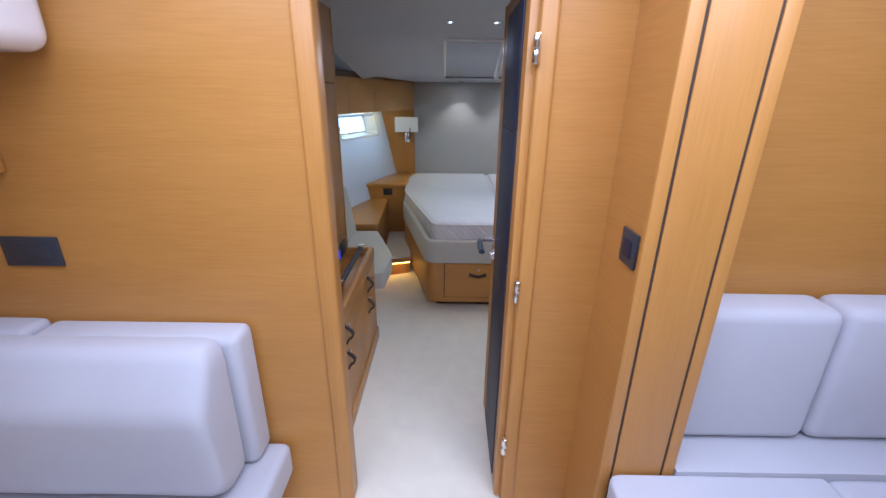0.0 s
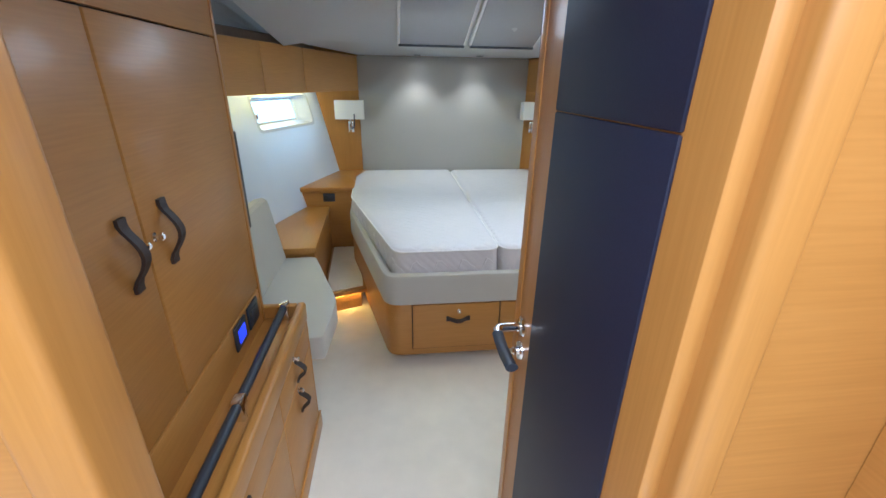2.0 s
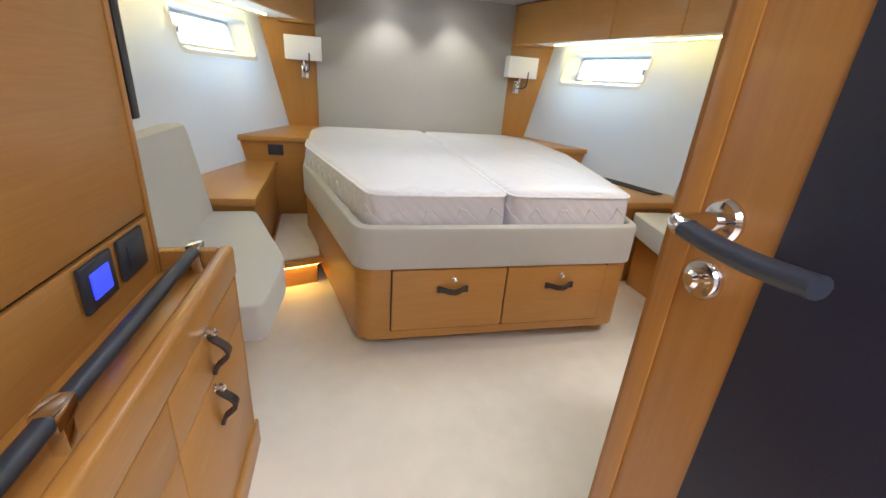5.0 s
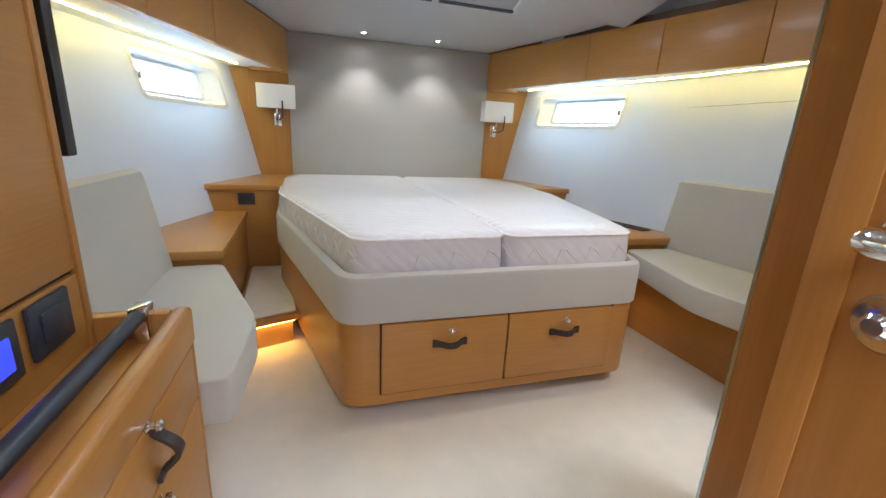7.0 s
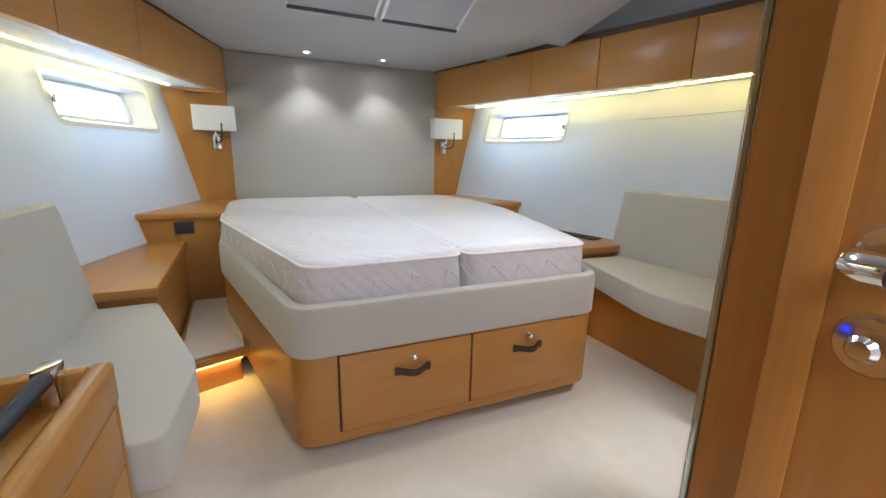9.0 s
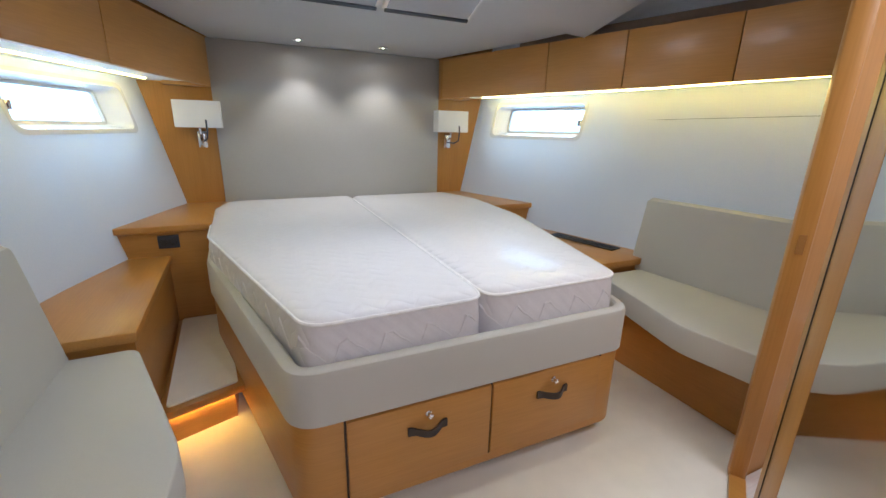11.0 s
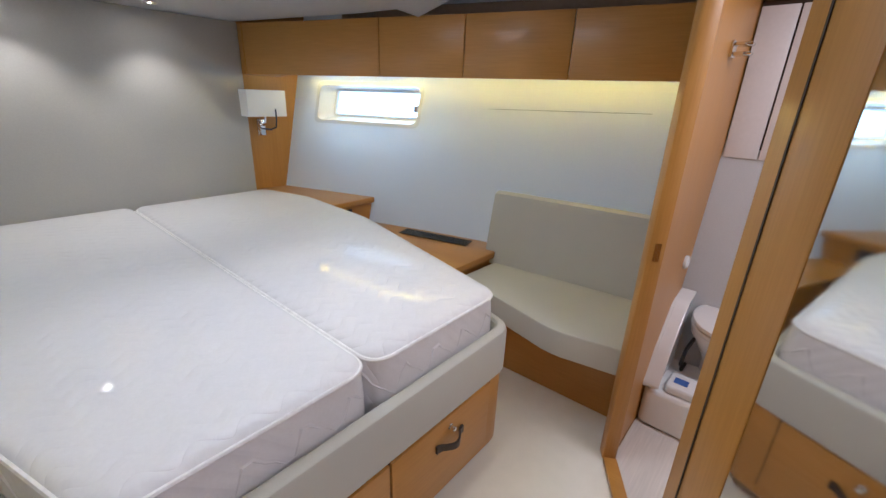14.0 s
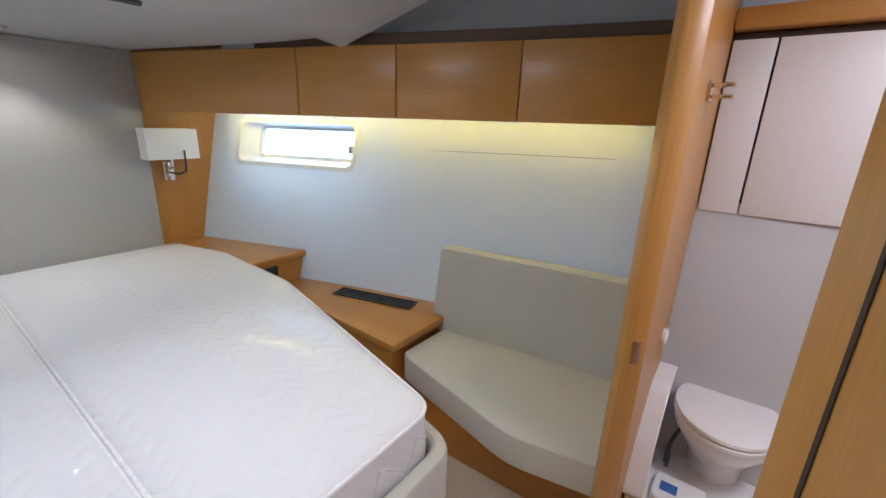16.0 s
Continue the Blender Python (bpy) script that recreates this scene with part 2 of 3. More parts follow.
def strap_handle(parent, place, along, out, length=0.14, knob_at=None):
    """A wavy leather strap pull on two ends, with a chrome push knob."""
    p, a, o = Vector(place), Vector(along), Vector(out)
    side = a.cross(o)
    path = []
    for k in range(13):
        t = k / 12
        lift = 0.005 + 0.034 * max(0.0, math.sin(math.pi * (t * 1.3 - 0.15))) ** 1.2
        path.append(p + a * (t - 0.5) * length + o * lift)
    bm = bmesh.new()
    rings = []
    for k, q in enumerate(path):
        w = 0.013 if 1 < k < 11 else 0.0155
        rings.append([bm.verts.new(q + side * sx * w + o * so) for sx, so in ((-1, -0.004), (1, -0.004), (1, 0.005), (-1, 0.005))])
    for r1, r2 in zip(rings, rings[1:]):
        for i in range(4):
            bm.faces.new((r1[i], r1[(i + 1) % 4], r2[(i + 1) % 4], r2[i]))
    bm.faces.new(rings[0])
    bm.faces.new(rings[-1])
    h = part("handle", bm, STRAP, parent, "dark brown leather strap handle")
    if knob_at is not None:
        kp = Vector(knob_at)
        m = Matrix.Translation(kp) @ o.to_track_quat("Z", "Y").to_matrix().to_4x4()
        part("knob", lathe([(0.011, 0), (0.012, 0.003), (0.006, 0.006), (0.006, 0.014), (0.010, 0.017), (0.010, 0.023), (0.006, 0.026)], m, 14), CHROME, parent, "chrome push knob")
    return h


# ---------------------------------------------------------------- hull and shell
BASE = [(2.3, 1.84), (3.8, 1.80), (4.3, 1.76), (5.08, 1.66), (5.5, 1.55), (5.93, 1.41), (6.3, 1.28), (6.80, 1.11)]


def hull_x(y, z):
    for (y0, x0), (y1, x1) in zip(BASE, BASE[1:]):
        if y <= y1 or y1 == BASE[-1][0]:
            return x0 + (x1 - x0) * (y - y0) / (y1 - y0) + 0.22 * (z - 0.6)


CAB = [(6.64, 0.90), (5.65, 1.21), (5.12, 1.38), (4.57, 1.55), (3.90, 1.72)]


def cab_x(y):
    for (y0, x0), (y1, x1) in zip(CAB, CAB[1:]):
        if y >= y1 or y1 == CAB[-1][0]:
            return x0 + (x1 - x0) * (y - y0) / (y1 - y0)


def ceil_z(y):
    keys = [(-1.0, 2.31), (4.3, 2.30), (4.85, 2.26), (5.5, 1.99), (5.75, 1.978), (6.9, 1.963)]
    for (y0, z0), (y1, z1) in zip(keys, keys[1:]):
        if y <= y1:
            return z0 + (z1 - z0) * (y - y0) / (y1 - y0)
    return 1.963


structure("floor", dense(box(-2.6, 2.6, -1.6, 7.0, -0.06, 0.0), 30), CARPET, "cream padded cover laid over the cabin sole")

# the hull lining with its portlight opening, one sheet of panels each side
WIN = (5.69, 6.52, 1.325, 1.588)
for s, nm in ((-1, "wall_west"), (1, "wall_east")):
    bm = bmesh.new()
    ys = [2.45, 3.0, 3.4, 3.8, 4.3, 4.7, 5.08, 5.3, 5.5, WIN[0], 5.93, 6.1, 6.3, WIN[1], 6.6, 6.76]
    zs = [-0.05, 0.3, 0.6, 0.9, 1.2, WIN[2], WIN[3], 1.70, 2.2, 2.5]
    grid = {(i, k): bm.verts.new((s * hull_x(y, z), y, z)) for i, y in enumerate(ys) for k, z in enumerate(zs)}
    for i in range(len(ys) - 1):
        for k in range(len(zs) - 1):
            if zs[k] == WIN[2] and WIN[0] <= ys[i] < WIN[1]:
                continue
            bm.faces.new([grid[i + a, k + b] for a, b in ((0, 0), (1, 0), (1, 1), (0, 1))])
    bmesh.ops.solidify(bm, geom=bm.faces[:], thickness=-0.02)
    wall = structure(nm, bm, LINING, "white vinyl hull lining panels")
    # fine seam between the lining panels
    seam = tube([(s * (hull_x(y, 1.47) - 0.001), y, 1.458 + 0.016 * (5.4 - y)) for y in [4.2 + 0.1 * k for k in range(13 if s > 0 else 16)]], 0.0010, 6)
    part("seam", seam, GROOVE, wall)

    # portlight: deep pale reveal, frame, glass
    wnd = tagged(new("window_1" if s < 0 else "window_2"), "white framed rectangular portlight in the hull lining", "window", "", "structure")
    wnd.location = (s * hull_x(6.1, 1.31), 6.1, 1.31)
    rev, outer = bmesh.new(), 0.13

    def ring(d, grow, r=0.05):
        y0, y1, z0, z1 = WIN[0] - grow, WIN[1] + grow, WIN[2] - grow, WIN[3] + grow
        pts = fillet([(y0, z0), (y1, z0), (y1, z1), (y0, z1)], [r] * 4, 5)
        return [(s * (hull_x(y, z) + d), y, z) for y, z in pts]
    loops = [ring(-0.006, 0.022, 0.055), ring(-0.006, -0.004), ring(0.02, -0.010), ring(outer, -0.030, 0.03), ring(outer, -0.046, 0.03)]
    vs = [[rev.verts.new(p) for p in lp] for lp in loops]
    for a, b in zip(vs, vs[1:]):
        for k in range(len(a)):
            rev.faces.new((a[k], a[(k + 1) % len(a)], b[(k + 1) % len(a)], b[k]))
    part("reveal", rev, WHITE, wnd, "smooth white moulded window reveal")
    fr = bmesh.new()
    f1 = [fr.verts.new(p) for p in ring(outer - 0.012, -0.026, 0.03)]
    f2 = [fr.verts.new(p) for p in ring(outer - 0.012, -0.044, 0.02)]
    f3 = [fr.verts.new(p) for p in ring(outer + 0.01, -0.044, 0.02)]
    for a, b in ((f1, f2), (f2, f3)):
        for k in range(len(a)):
            fr.faces.new((a[k], a[(k + 1) % len(a)], b[(k + 1) % len(a)], b[k]))
    part("window_frame", fr, WHITE, wnd)
    pane = bmesh.new()
    pane.faces.new([pane.verts.new(p) for p in ring(outer + 0.004, -0.045, 0.02)])
    g = part("pane", pane, GLASS, wnd)
    g.visible_shadow = False
    y, z = WIN[0] + 0.012, 1.44
    part("catch", box(s * (hull_x(y, z) - 0.004) - 0.012, s * (hull_x(y, z) - 0.004) + 0.012, y - 0.01, y + 0.022, z - 0.025, z + 0.02, 0.004), CHROME, wnd, "small grey window catch")

# headboard bulkhead: grey padded centre, oak sides
structure("wall_north", box(-2.2, 2.2, 6.745, 6.82, 0, 2.3), WOODV, "oak veneered bulkhead behind the bed")
hb = tagged(bm_object("headboard", box(-0.905, 0.905, 6.715, 6.743, 0.5, 1.962, 0.006), GREYLEATHER), "tall warm grey padded headboard panel between oak panels", "headboard")

# coachroof lining: low flat part over the bed, rising to the passage
bm = bmesh.new()
cy = [-1.6, 0.0, 2.3, 3.2, 4.0, 4.3, 4.6, 4.85, 5.0, 5.2, 5.35, 5.5, 5.62, 5.75, 6.2, 6.77]
rows = []
for y in cy:
    edge = 2.5 if y < 2.5 else (cab_x(max(y, 3.9)) + (0.02 if y > 5.4 else 0.0))
    rows.append([bm.verts.new((x * edge, y, ceil_z(y) - (0.11 * x ** 4 if 2.5 < y < 5.5 else 0))) for x in (-1, -0.85, -0.6, -0.3, 0, 0.3, 0.6, 0.85, 1)])
for i, (a, b) in enumerate(zip(rows, rows[1:])):
    for k in range(8):
        if cy[i] == 0.0 and 2 <= k <= 5:
            continue
        bm.faces.new((a[k], a[k + 1], b[k + 1], b[k]))
bmesh.ops.solidify(bm, geom=bm.faces[:], thickness=0.03)
structure("ceiling", bm, CEIL, "pale grey moulded headliner")
structure("ceiling_outer", box(-2.6, 2.6, 2.2, 7.0, 2.42, 2.46), CEIL, "pale deckhead above the lockers")
for s in (-1, 1):
    bm = bmesh.new()
    prev = None
    for y in [3.9 + 0.25 * k for k in range(9)]:
        cur = [bm.verts.new((s * (cab_x(y) + dx), y, z)) for dx, z in ((0.06, 1.946), (0.06, 2.005), (0.085, 2.015))]
        if prev:
            for k in range(2):
                bm.faces.new((prev[k], prev[k + 1], cur[k + 1], cur[k]))
        prev = cur
    bmesh.ops.solidify(bm, geom=bm.faces[:], thickness=0.02)
    structure("trim_above_lockers", bm, material("brown_cove", (0.30, 0.21, 0.14), 0.6) if s < 0 else bpy.data.materials["brown_cove"], "brown cove above the lockers")

# soft white soffit between the locker tops and the deckhead
for s in (-1, 1):
    bm = bmesh.new()
    prev = None
    for y in [3.88 + 0.15 * k for k in range(13)]:
        up = max(0.0, min(1.0, (5.6 - y) / 1.2))
        cur = [bm.verts.new((s * (cab_x(y) + dx), y, 2.0 + dz * up)) for dx, dz in ((0.07, 0.0), (0.10, 0.02), (0.16, 0.10), (0.20, 0.20), (0.21, 0.41))]
        if prev:
            for k in range(4):
                bm.faces.new((prev[k], prev[k + 1], cur[k + 1], cur[k]))
        prev = cur
    bmesh.ops.solidify(bm, geom=bm.faces[:], thickness=0.006)
    structure("ceiling_soffit", bm, CEIL, "soft white soffit above the lockers")
# unseen panel, added to keep sky light from leaking in over the bulkhead
structure("wall_south_light_block", box(-2.6, 2.6, 2.40, 2.468, 2.345, 2.42), CEIL, "unseen panel added above the bulkhead to block sky light")

# deck hatch with two blinds on the sloping headliner
hatch = thing("deck_hatch", (0.02, 5.2, 2.1), "twin deck hatch blinds in pale grey frames overhead", "hatch")
sl = Matrix.Translation((0.02, 5.175, 2.126)) @ Matrix.Rotation(math.atan2(-0.27, 0.65), 4, "X")
for x0, x1 in ((-0.53, -0.012), (0.012, 0.53)):
    fr = turned(box(x0, x1, -0.34, 0.34, -0.022, 0.0, 0.004), sl)
    f = part("frame", fr, CEIL, hatch, "pale frame")
    part("blind", turned(box(x0 + 0.02, x1 - 0.02, -0.32, 0.32, -0.027, -0.020, 0.002), sl), BLIND, f, "smooth grey roller blind")
    part("rail", turned(box(x0 + 0.01, x1 - 0.01, 0.325, 0.345, -0.032, -0.018, 0.003), sl), SLATE, f, "dark blind rail")

for i, (x, y, z) in enumerate(SPOTS):
    d = thing("downlight", (x, y, z), "small round chrome downlight lit in the headliner", "downlight", "recessed downlights")
    m = Matrix.Translation((x, y, z + 0.002))
    part("bezel", lathe([(0.034, 0.004), (0.036, -0.004), (0.030, -0.008), (0.024, -0.004), (0.022, 0.002)], m, 20), CHROME, d)
    part("lens", lathe([(0.022, 0.003), (0.021, -0.001), (0.012, -0.003)], m, 16), BULB, d, "glowing lens")

# upper lockers along both sides
for s in (-1, 1):
    cuts = [6.64, 5.60, 5.08, 4.53, 3.92]
    lk = thing("upper_locker", (s * 1.4, 5.2, 1.63), "row of flush oak overhead lockers with light strip beneath", "locker", "overhead lockers")
    body = []
    for y in [6.74, 6.64, 5.65, 5.12, 4.57, 3.885]:
        body.append((s * (cab_x(min(y, 6.64)) + 0.022), y))
    back = [(s * (hull_x(y, 1.7) + 0.0), y) for y in (3.885, 4.5, 5.08, 5.5, 5.93, 6.3, 6.74)]
    part("body", prism(body + back, 1.655, 1.945), LINING, lk, "pale locker body")
    for y1, y0 in zip(cuts, cuts[1:]):
        a, b = Vector((s * cab_x(y1), y1)), Vector((s * cab_x(y0), y0))
        d = (b - a).normalized()
        nrm = Vector((d.y, -d.x)) * (1 if s < 0 else -1)
        if nrm.x * s < 0:
            nrm = -nrm
        a, b = a + d * 0.002, b - d * 0.002
        part("locker_door", prism([tuple(a), tuple(b), tuple(b + nrm * 0.022), tuple(a + nrm * 0.022)], 1.63, 1.95, 0.003), WOOD, lk)
    nose = [(s * (cab_x(y) + 0.024), y) for y in cuts] + [(s * (cab_x(y) + 0.075), y) for y in reversed(cuts)]
    part("valance", prism(nose, 1.636, 1.654, 0.002), WOODT, lk)
    led = [(s * (hull_x(y, 1.65) - 0.15), y, 1.6525) for y in [6.56 - 0.12 * k for k in range(22)]]
    part("light_strip", tube(led, 0.006, 6), LED, lk, "lit warm white LED strip")
    part("end_panel", box(min(s * 0.905, s * 1.2), max(s * 0.905, s * 1.2), 6.66, 6.744, 1.63, 1.95, 0.003), WOOD, lk)

# ---------------------------------------------------------------- bed
CX = 0.075
BED = [(-0.635, 4.255), (0.775, 4.255), (1.10, 5.55), (1.10, 6.10), (0.98, 6.71), (-0.92, 6.71), (-0.985, 6.10), (-0.965, 5.62)]
BEDR = [0.12, 0.12, 0.2, 0.2, 0, 0, 0.2, 0.2]
bed = thing("double_bed", (CX, 5.4, 0), "double bed base in oak with grey padded rim and two drawers", "bed")
outline = fillet(BED, BEDR)
part("plinth", prism(inset(outline, 0.12), 0.0, 0.085), GROOVE, bed, "dark recessed plinth")
part("base", prism(inset(outline, 0.012), 0.070, 0.452, 0.006), WOOD, bed, "oak veneered bed base with rounded corners")
rim_o, rim_i = outline, inset(outline, 0.055)
bm = bmesh.new()
prof = [(rim_o, 0.450), (rim_o, 0.624), (inset(outline, 0.006), 0.640), (inset(outline, 0.018), 0.648), (inset(outline, 0.040), 0.648), (inset(outline, 0.050), 0.640), (rim_i, 0.62), (rim_i, 0.455)]
lo = [[bm.verts.new((x, y, z)) for x, y in pts] for pts, z in prof]
for a, b in zip(lo, lo[1:] + lo[:1]):
    for k in range(len(a)):
        bm.faces.new((a[k], a[(k + 1) % len(a)], b[(k + 1) % len(a)], b[k]))
part("padded_rim", bm, FABRIC, bed, "grey fabric padded rim")
for x0, x1 in ((-0.474, 0.076), (0.084, 0.622)):
    dr = part("drawer_front", box(x0, x1, 4.249, 4.272, 0.128, 0.443, 0.004), WOOD, bed)
    xm = (x0 + x1) / 2 + 0.01
    strap_handle(dr, (xm, 4.247, 0.345), (1, 0, 0), (0, -1, 0), 0.15, (xm + 0.005, 4.249, 0.398))
for x in (-0.477, 0.080, 0.625):
    part("gap", box(x - 0.003, x + 0.003, 4.258, 4.268, 0.125, 0.446), GROOVE, bed)
part("gap", box(-0.477, 0.625, 4.258, 4.268, 0.122, 0.127), GROOVE, bed)


def mattress(points, radii, label):
    t = thing("mattress", (sum(p[0] for p in points) / len(points), 5.5, 0.455), label, "mattress", "two mattresses on the bed")
    o = fillet(points, radii)
    bm = bmesh.new()
    levels = [(0.02, 0.456), (0.0, 0.475), (-0.005, 0.53), (-0.007, 0.60), (-0.005, 0.69), (0.0, 0.752), (0.003, 0.768), (0.003, 0.778), (0.012, 0.789), (0.028, 0.796), (0.045, 0.799)]
    rings = [[(x, y, z) for x, y in inset(o, d)] for d, z in levels]
    # slightly crowned top, closing towards the middle
    mx, my = sum(p[0] for p in rings[-1]) / len(o), sum(p[1] for p in rings[-1]) / len(o)
    for f in (0.92, 0.82, 0.70, 0.56, 0.42, 0.28, 0.14):
        rings.append([(mx + (x - mx) * f, my + (y - my) * f, 0.799 + 0.013 * (1 - f * f)) for x, y, _ in rings[10]])
    rings = [[bm.verts.new((x, y, z + (0.004 * noise.noise((x * 5, y * 5, z * 3)) if z > 0.5 else 0))) for x, y, z in ring_] for ring_ in rings]
    for a, b in zip(rings, rings[1:]):
        for k in range(len(a)):
            bm.faces.new((a[k], a[(k + 1) % len(a)], b[(k + 1) % len(a)], b[k]))
    bm.faces.new(rings[0])
    bm.faces.new(rings[-1])
    part("cover", bm, MATT, t, "white quilted cover under clear film")
    part("piping", tube([(x, y, 0.773) for x, y in inset(o, 0.0)], 0.0065, 6, True), PIPING, t, "white piped seam")
    # wavy stitched padding on the border
    n = len(o)
    path = []
    length = 0
    last = None
    for k in range(n):
        a, b = Vector(o[k]), Vector(o[(k + 1) % n])
        steps = max(1, int((b - a).length / 0.025))
        for j in range(steps):
            p = a.lerp(b, j / steps)
            if last is not None:
                length += (p - last).length
            last = p
            path.append((p.x, p.y, 0.675 + 0.045 * math.sin(length * 2 * math.pi / 0.15 + 0.7 * math.sin(length * 2 * math.pi / 0.15))))
    part("stitching", tube(path, 0.0075, 5, True), MATT, t)
    return t


mattress([(-0.572, 4.318), (0.070, 4.325), (0.070, 6.70), (-0.90, 6.70), (-0.965, 6.40), (-0.940, 5.62)], [0.10, 0.08, 0.07, 0.12, 0.2, 0.3], "white quilted mattress in clear film with a slanted outer side")
mattress([(0.084, 4.325), (0.735, 4.325), (1.05, 5.55), (1.085, 6.25), (0.97, 6.70), (0.084, 6.70)], [0.08, 0.10, 0.4, 0.3, 0.12, 0.07], "white quilted mattress in clear film with a curved outer side")

# ---------------------------------------------------------------- both sides of the bed: steps, nightstands, shelves, settees, lamps
for s in (-1, 1):
    def P(*pts):
        """Plan points given for the starboard side, laid out counter-clockwise on this side."""
        q = [(s * x, y) for x, y in pts]
        return q if s > 0 else q[::-1]
    k = 0.0 if s < 0 else 0.06

    # bedside step
    st = thing("bedside_step", (s * 1.0, 5.4, 0), "low oak bedside step with cream mat and amber light", "step", "bedside steps")
    part("riser", prism(P((0.86 + k, 5.06), (1.16, 4.95), (1.20, 5.93), (0.86 + k, 5.93)), 0.0, 0.14), WOOD, st)
    part("tread", prism(P((0.79 + k, 5.045), (1.13, 4.925), (1.20, 5.93), (0.80 + k, 5.93)), 0.14, 0.178, 0.006), WOODT, st)
    part("mat", prism(fillet(P((0.84 + k, 5.065), (1.12, 4.965), (1.175, 5.92), (0.93 + k, 5.92)), [0.02] * 4, 4), 0.178, 0.190, 0.004), CARPET, st, "cream foot mat")
    part("light_strip", tube([(s * (0.85 + k), 5.053, 0.134), (s * 1.12, 4.955, 0.134)], 0.005, 6), LEDA, st, "lit amber LED strip")

    # nightstand
    ns = thing("nightstand", (s * 1.1, 6.3, 0), "corner oak nightstand with rounded overhanging top beside the bed", "nightstand", "nightstands")
    part("body", prism(P((0.86, 5.955), (hull_x(5.955, 0.6) + 0.05, 5.955), (hull_x(6.3, 0.6) + 0.05, 6.3), (hull_x(6.74, 0.6) + 0.05, 6.74), (0.86, 6.74)), 0.0, 0.745), WOOD, ns)
    part("top", prism(fillet(P((0.86, 5.925), (hull_x(5.925, 0.785) - 0.005, 5.925), (hull_x(6.3, 0.785), 6.3), (hull_x(6.743, 0.785), 6.743), (0.86, 6.743)), [0.02, 0.015, 0, 0, 0] if s > 0 else [0, 0, 0, 0.015, 0.02], 4), 0.747, 0.787, 0.008), WOODT, ns, "oak top with rounded edge")
    ox = 1.185
    so = thing("socket_outlet", (s * ox, 5.95, 0.67), "dark slate double socket set in the nightstand front", "socket", "bedside sockets")
    part("plate", box(s * ox - 0.055, s * ox + 0.055, 5.945, 5.956, 0.645, 0.725, 0.004), SLATE, so)
    for dx in (-0.024, 0.024):
        part("insert", lathe([(0.019, 0), (0.019, 0.004), (0.014, 0.004), (0.012, -0.004)], Matrix.Translation((s * ox + dx, 5.9455, 0.685)) @ Matrix.Rotation(radians(90), 4, "X"), 14), BLACK, so)

    # low shelf cabinet along the hull
    sh = thing("side_shelf", (s * 1.4, 5.4, 0), "low oak side cabinet with thick rounded top along the hull", "cabinet", "side cabinets")
    hb_pts = [(hull_x(y, 0.5) + 0.04, y) for y in (4.90, 5.08, 5.5, 5.95)]
    part("body", prism(P((1.20, 5.95), (1.16, 4.90), *hb_pts), 0.0, 0.552), WOOD, sh)
    tp = [(hull_x(y, 0.598), y) for y in (4.872, 5.08, 5.5, 5.952)]
    part("top", prism(P((1.185, 5.952), (1.142, 4.872), *tp), 0.556, 0.600, 0.008), WOODT, sh, "oak shelf top with rounded edge")
    if s > 0:
        vent = thing("vent_grille", (1.47, 5.33, 0.60), "long dark slatted vent let into the oak shelf", "vent")
        m = Matrix.Translation((1.475, 5.33, 0.601)) @ Matrix.Rotation(math.atan2(0.13, 0.5), 4, "Z")
        part("backing", turned(box(-0.05, 0.05, -0.25, 0.25, -0.002, 0.002), m), BLACK, vent)
        for x0, x1, y0, y1 in ((-0.055, -0.045, -0.26, 0.26), (0.045, 0.055, -0.26, 0.26), (-0.045, 0.045, -0.26, -0.25), (-0.045, 0.045, 0.25, 0.26)):
            part("frame", turned(box(x0, x1, y0, y1, 0, 0.007, 0.001), m), STRAP, vent)
        for j in range(6):
            x = -0.036 + 0.0145 * j
            part("slat", turned(box(x - 0.003, x + 0.003, -0.25, 0.25, 0.0, 0.006, 0.001), m), SLATE, vent)

    # settee
    se = thing("settee", (s * 1.3, 4.4, 0), "built-in settee with grey beige fabric cushions on an oak base", "settee", "side settees")
    base = [(1.13, 3.90), (1.25, 4.86), (1.7, 4.86), (1.8, 4.3), (1.82, 3.90)] if s < 0 else [(1.30, 3.90), (1.28, 4.86), (1.7, 4.86), (1.8, 4.3), (1.82, 3.90)]
    part("base", prism(P(*base), 0.0, 0.40, 0.003), WOOD, se, "oak settee front")
    so_pts = fillet(P((1.09 if s > 0 else 0.94, 3.875 if s > 0 else 3.83), (hull_x(3.9, 0.5) - 0.02, 3.875 if s > 0 else 3.83), (hull_x(4.87, 0.5) - 0.03, 4.868), (1.20 if s > 0 else 1.145, 4.868), (1.03 if s > 0 else 0.915, 4.20)), ([0.03, 0.01, 0.01, 0.06, 0.35] if s > 0 else [0.35, 0.06, 0.01, 0.01, 0.03]), 6)
    bm = prism(so_pts, 0.401, lambda x, y: 0.535 - 0.02 * max(0, abs(x) - 1.2), 0.022, 3)
    part("seat_cushion", bm, FABRIC, se, "grey beige fabric seat cushion")
    bk, YE = bmesh.new(), (4.945 if s > 0 else 4.885)
    rr = []
    for y in (3.88, 3.89, 4.1, 4.4, 4.7, YE - 0.015, YE):
        e = 0.012 if y in (3.88, YE) else 0.0
        f = hull_x(y, 0.53) - 0.135 if s > 0 else 1.355
        prof = [(f + e, 0.52 + e), (f + 0.066 + e, 0.93), (f + 0.078, 0.965 - e), (f + 0.105, 0.980 - e), (f + 0.16, 0.968 - e), (f + 0.105, 0.52 + e)]
        rr.append([bk.verts.new((s * x, y, z)) for x, z in prof])
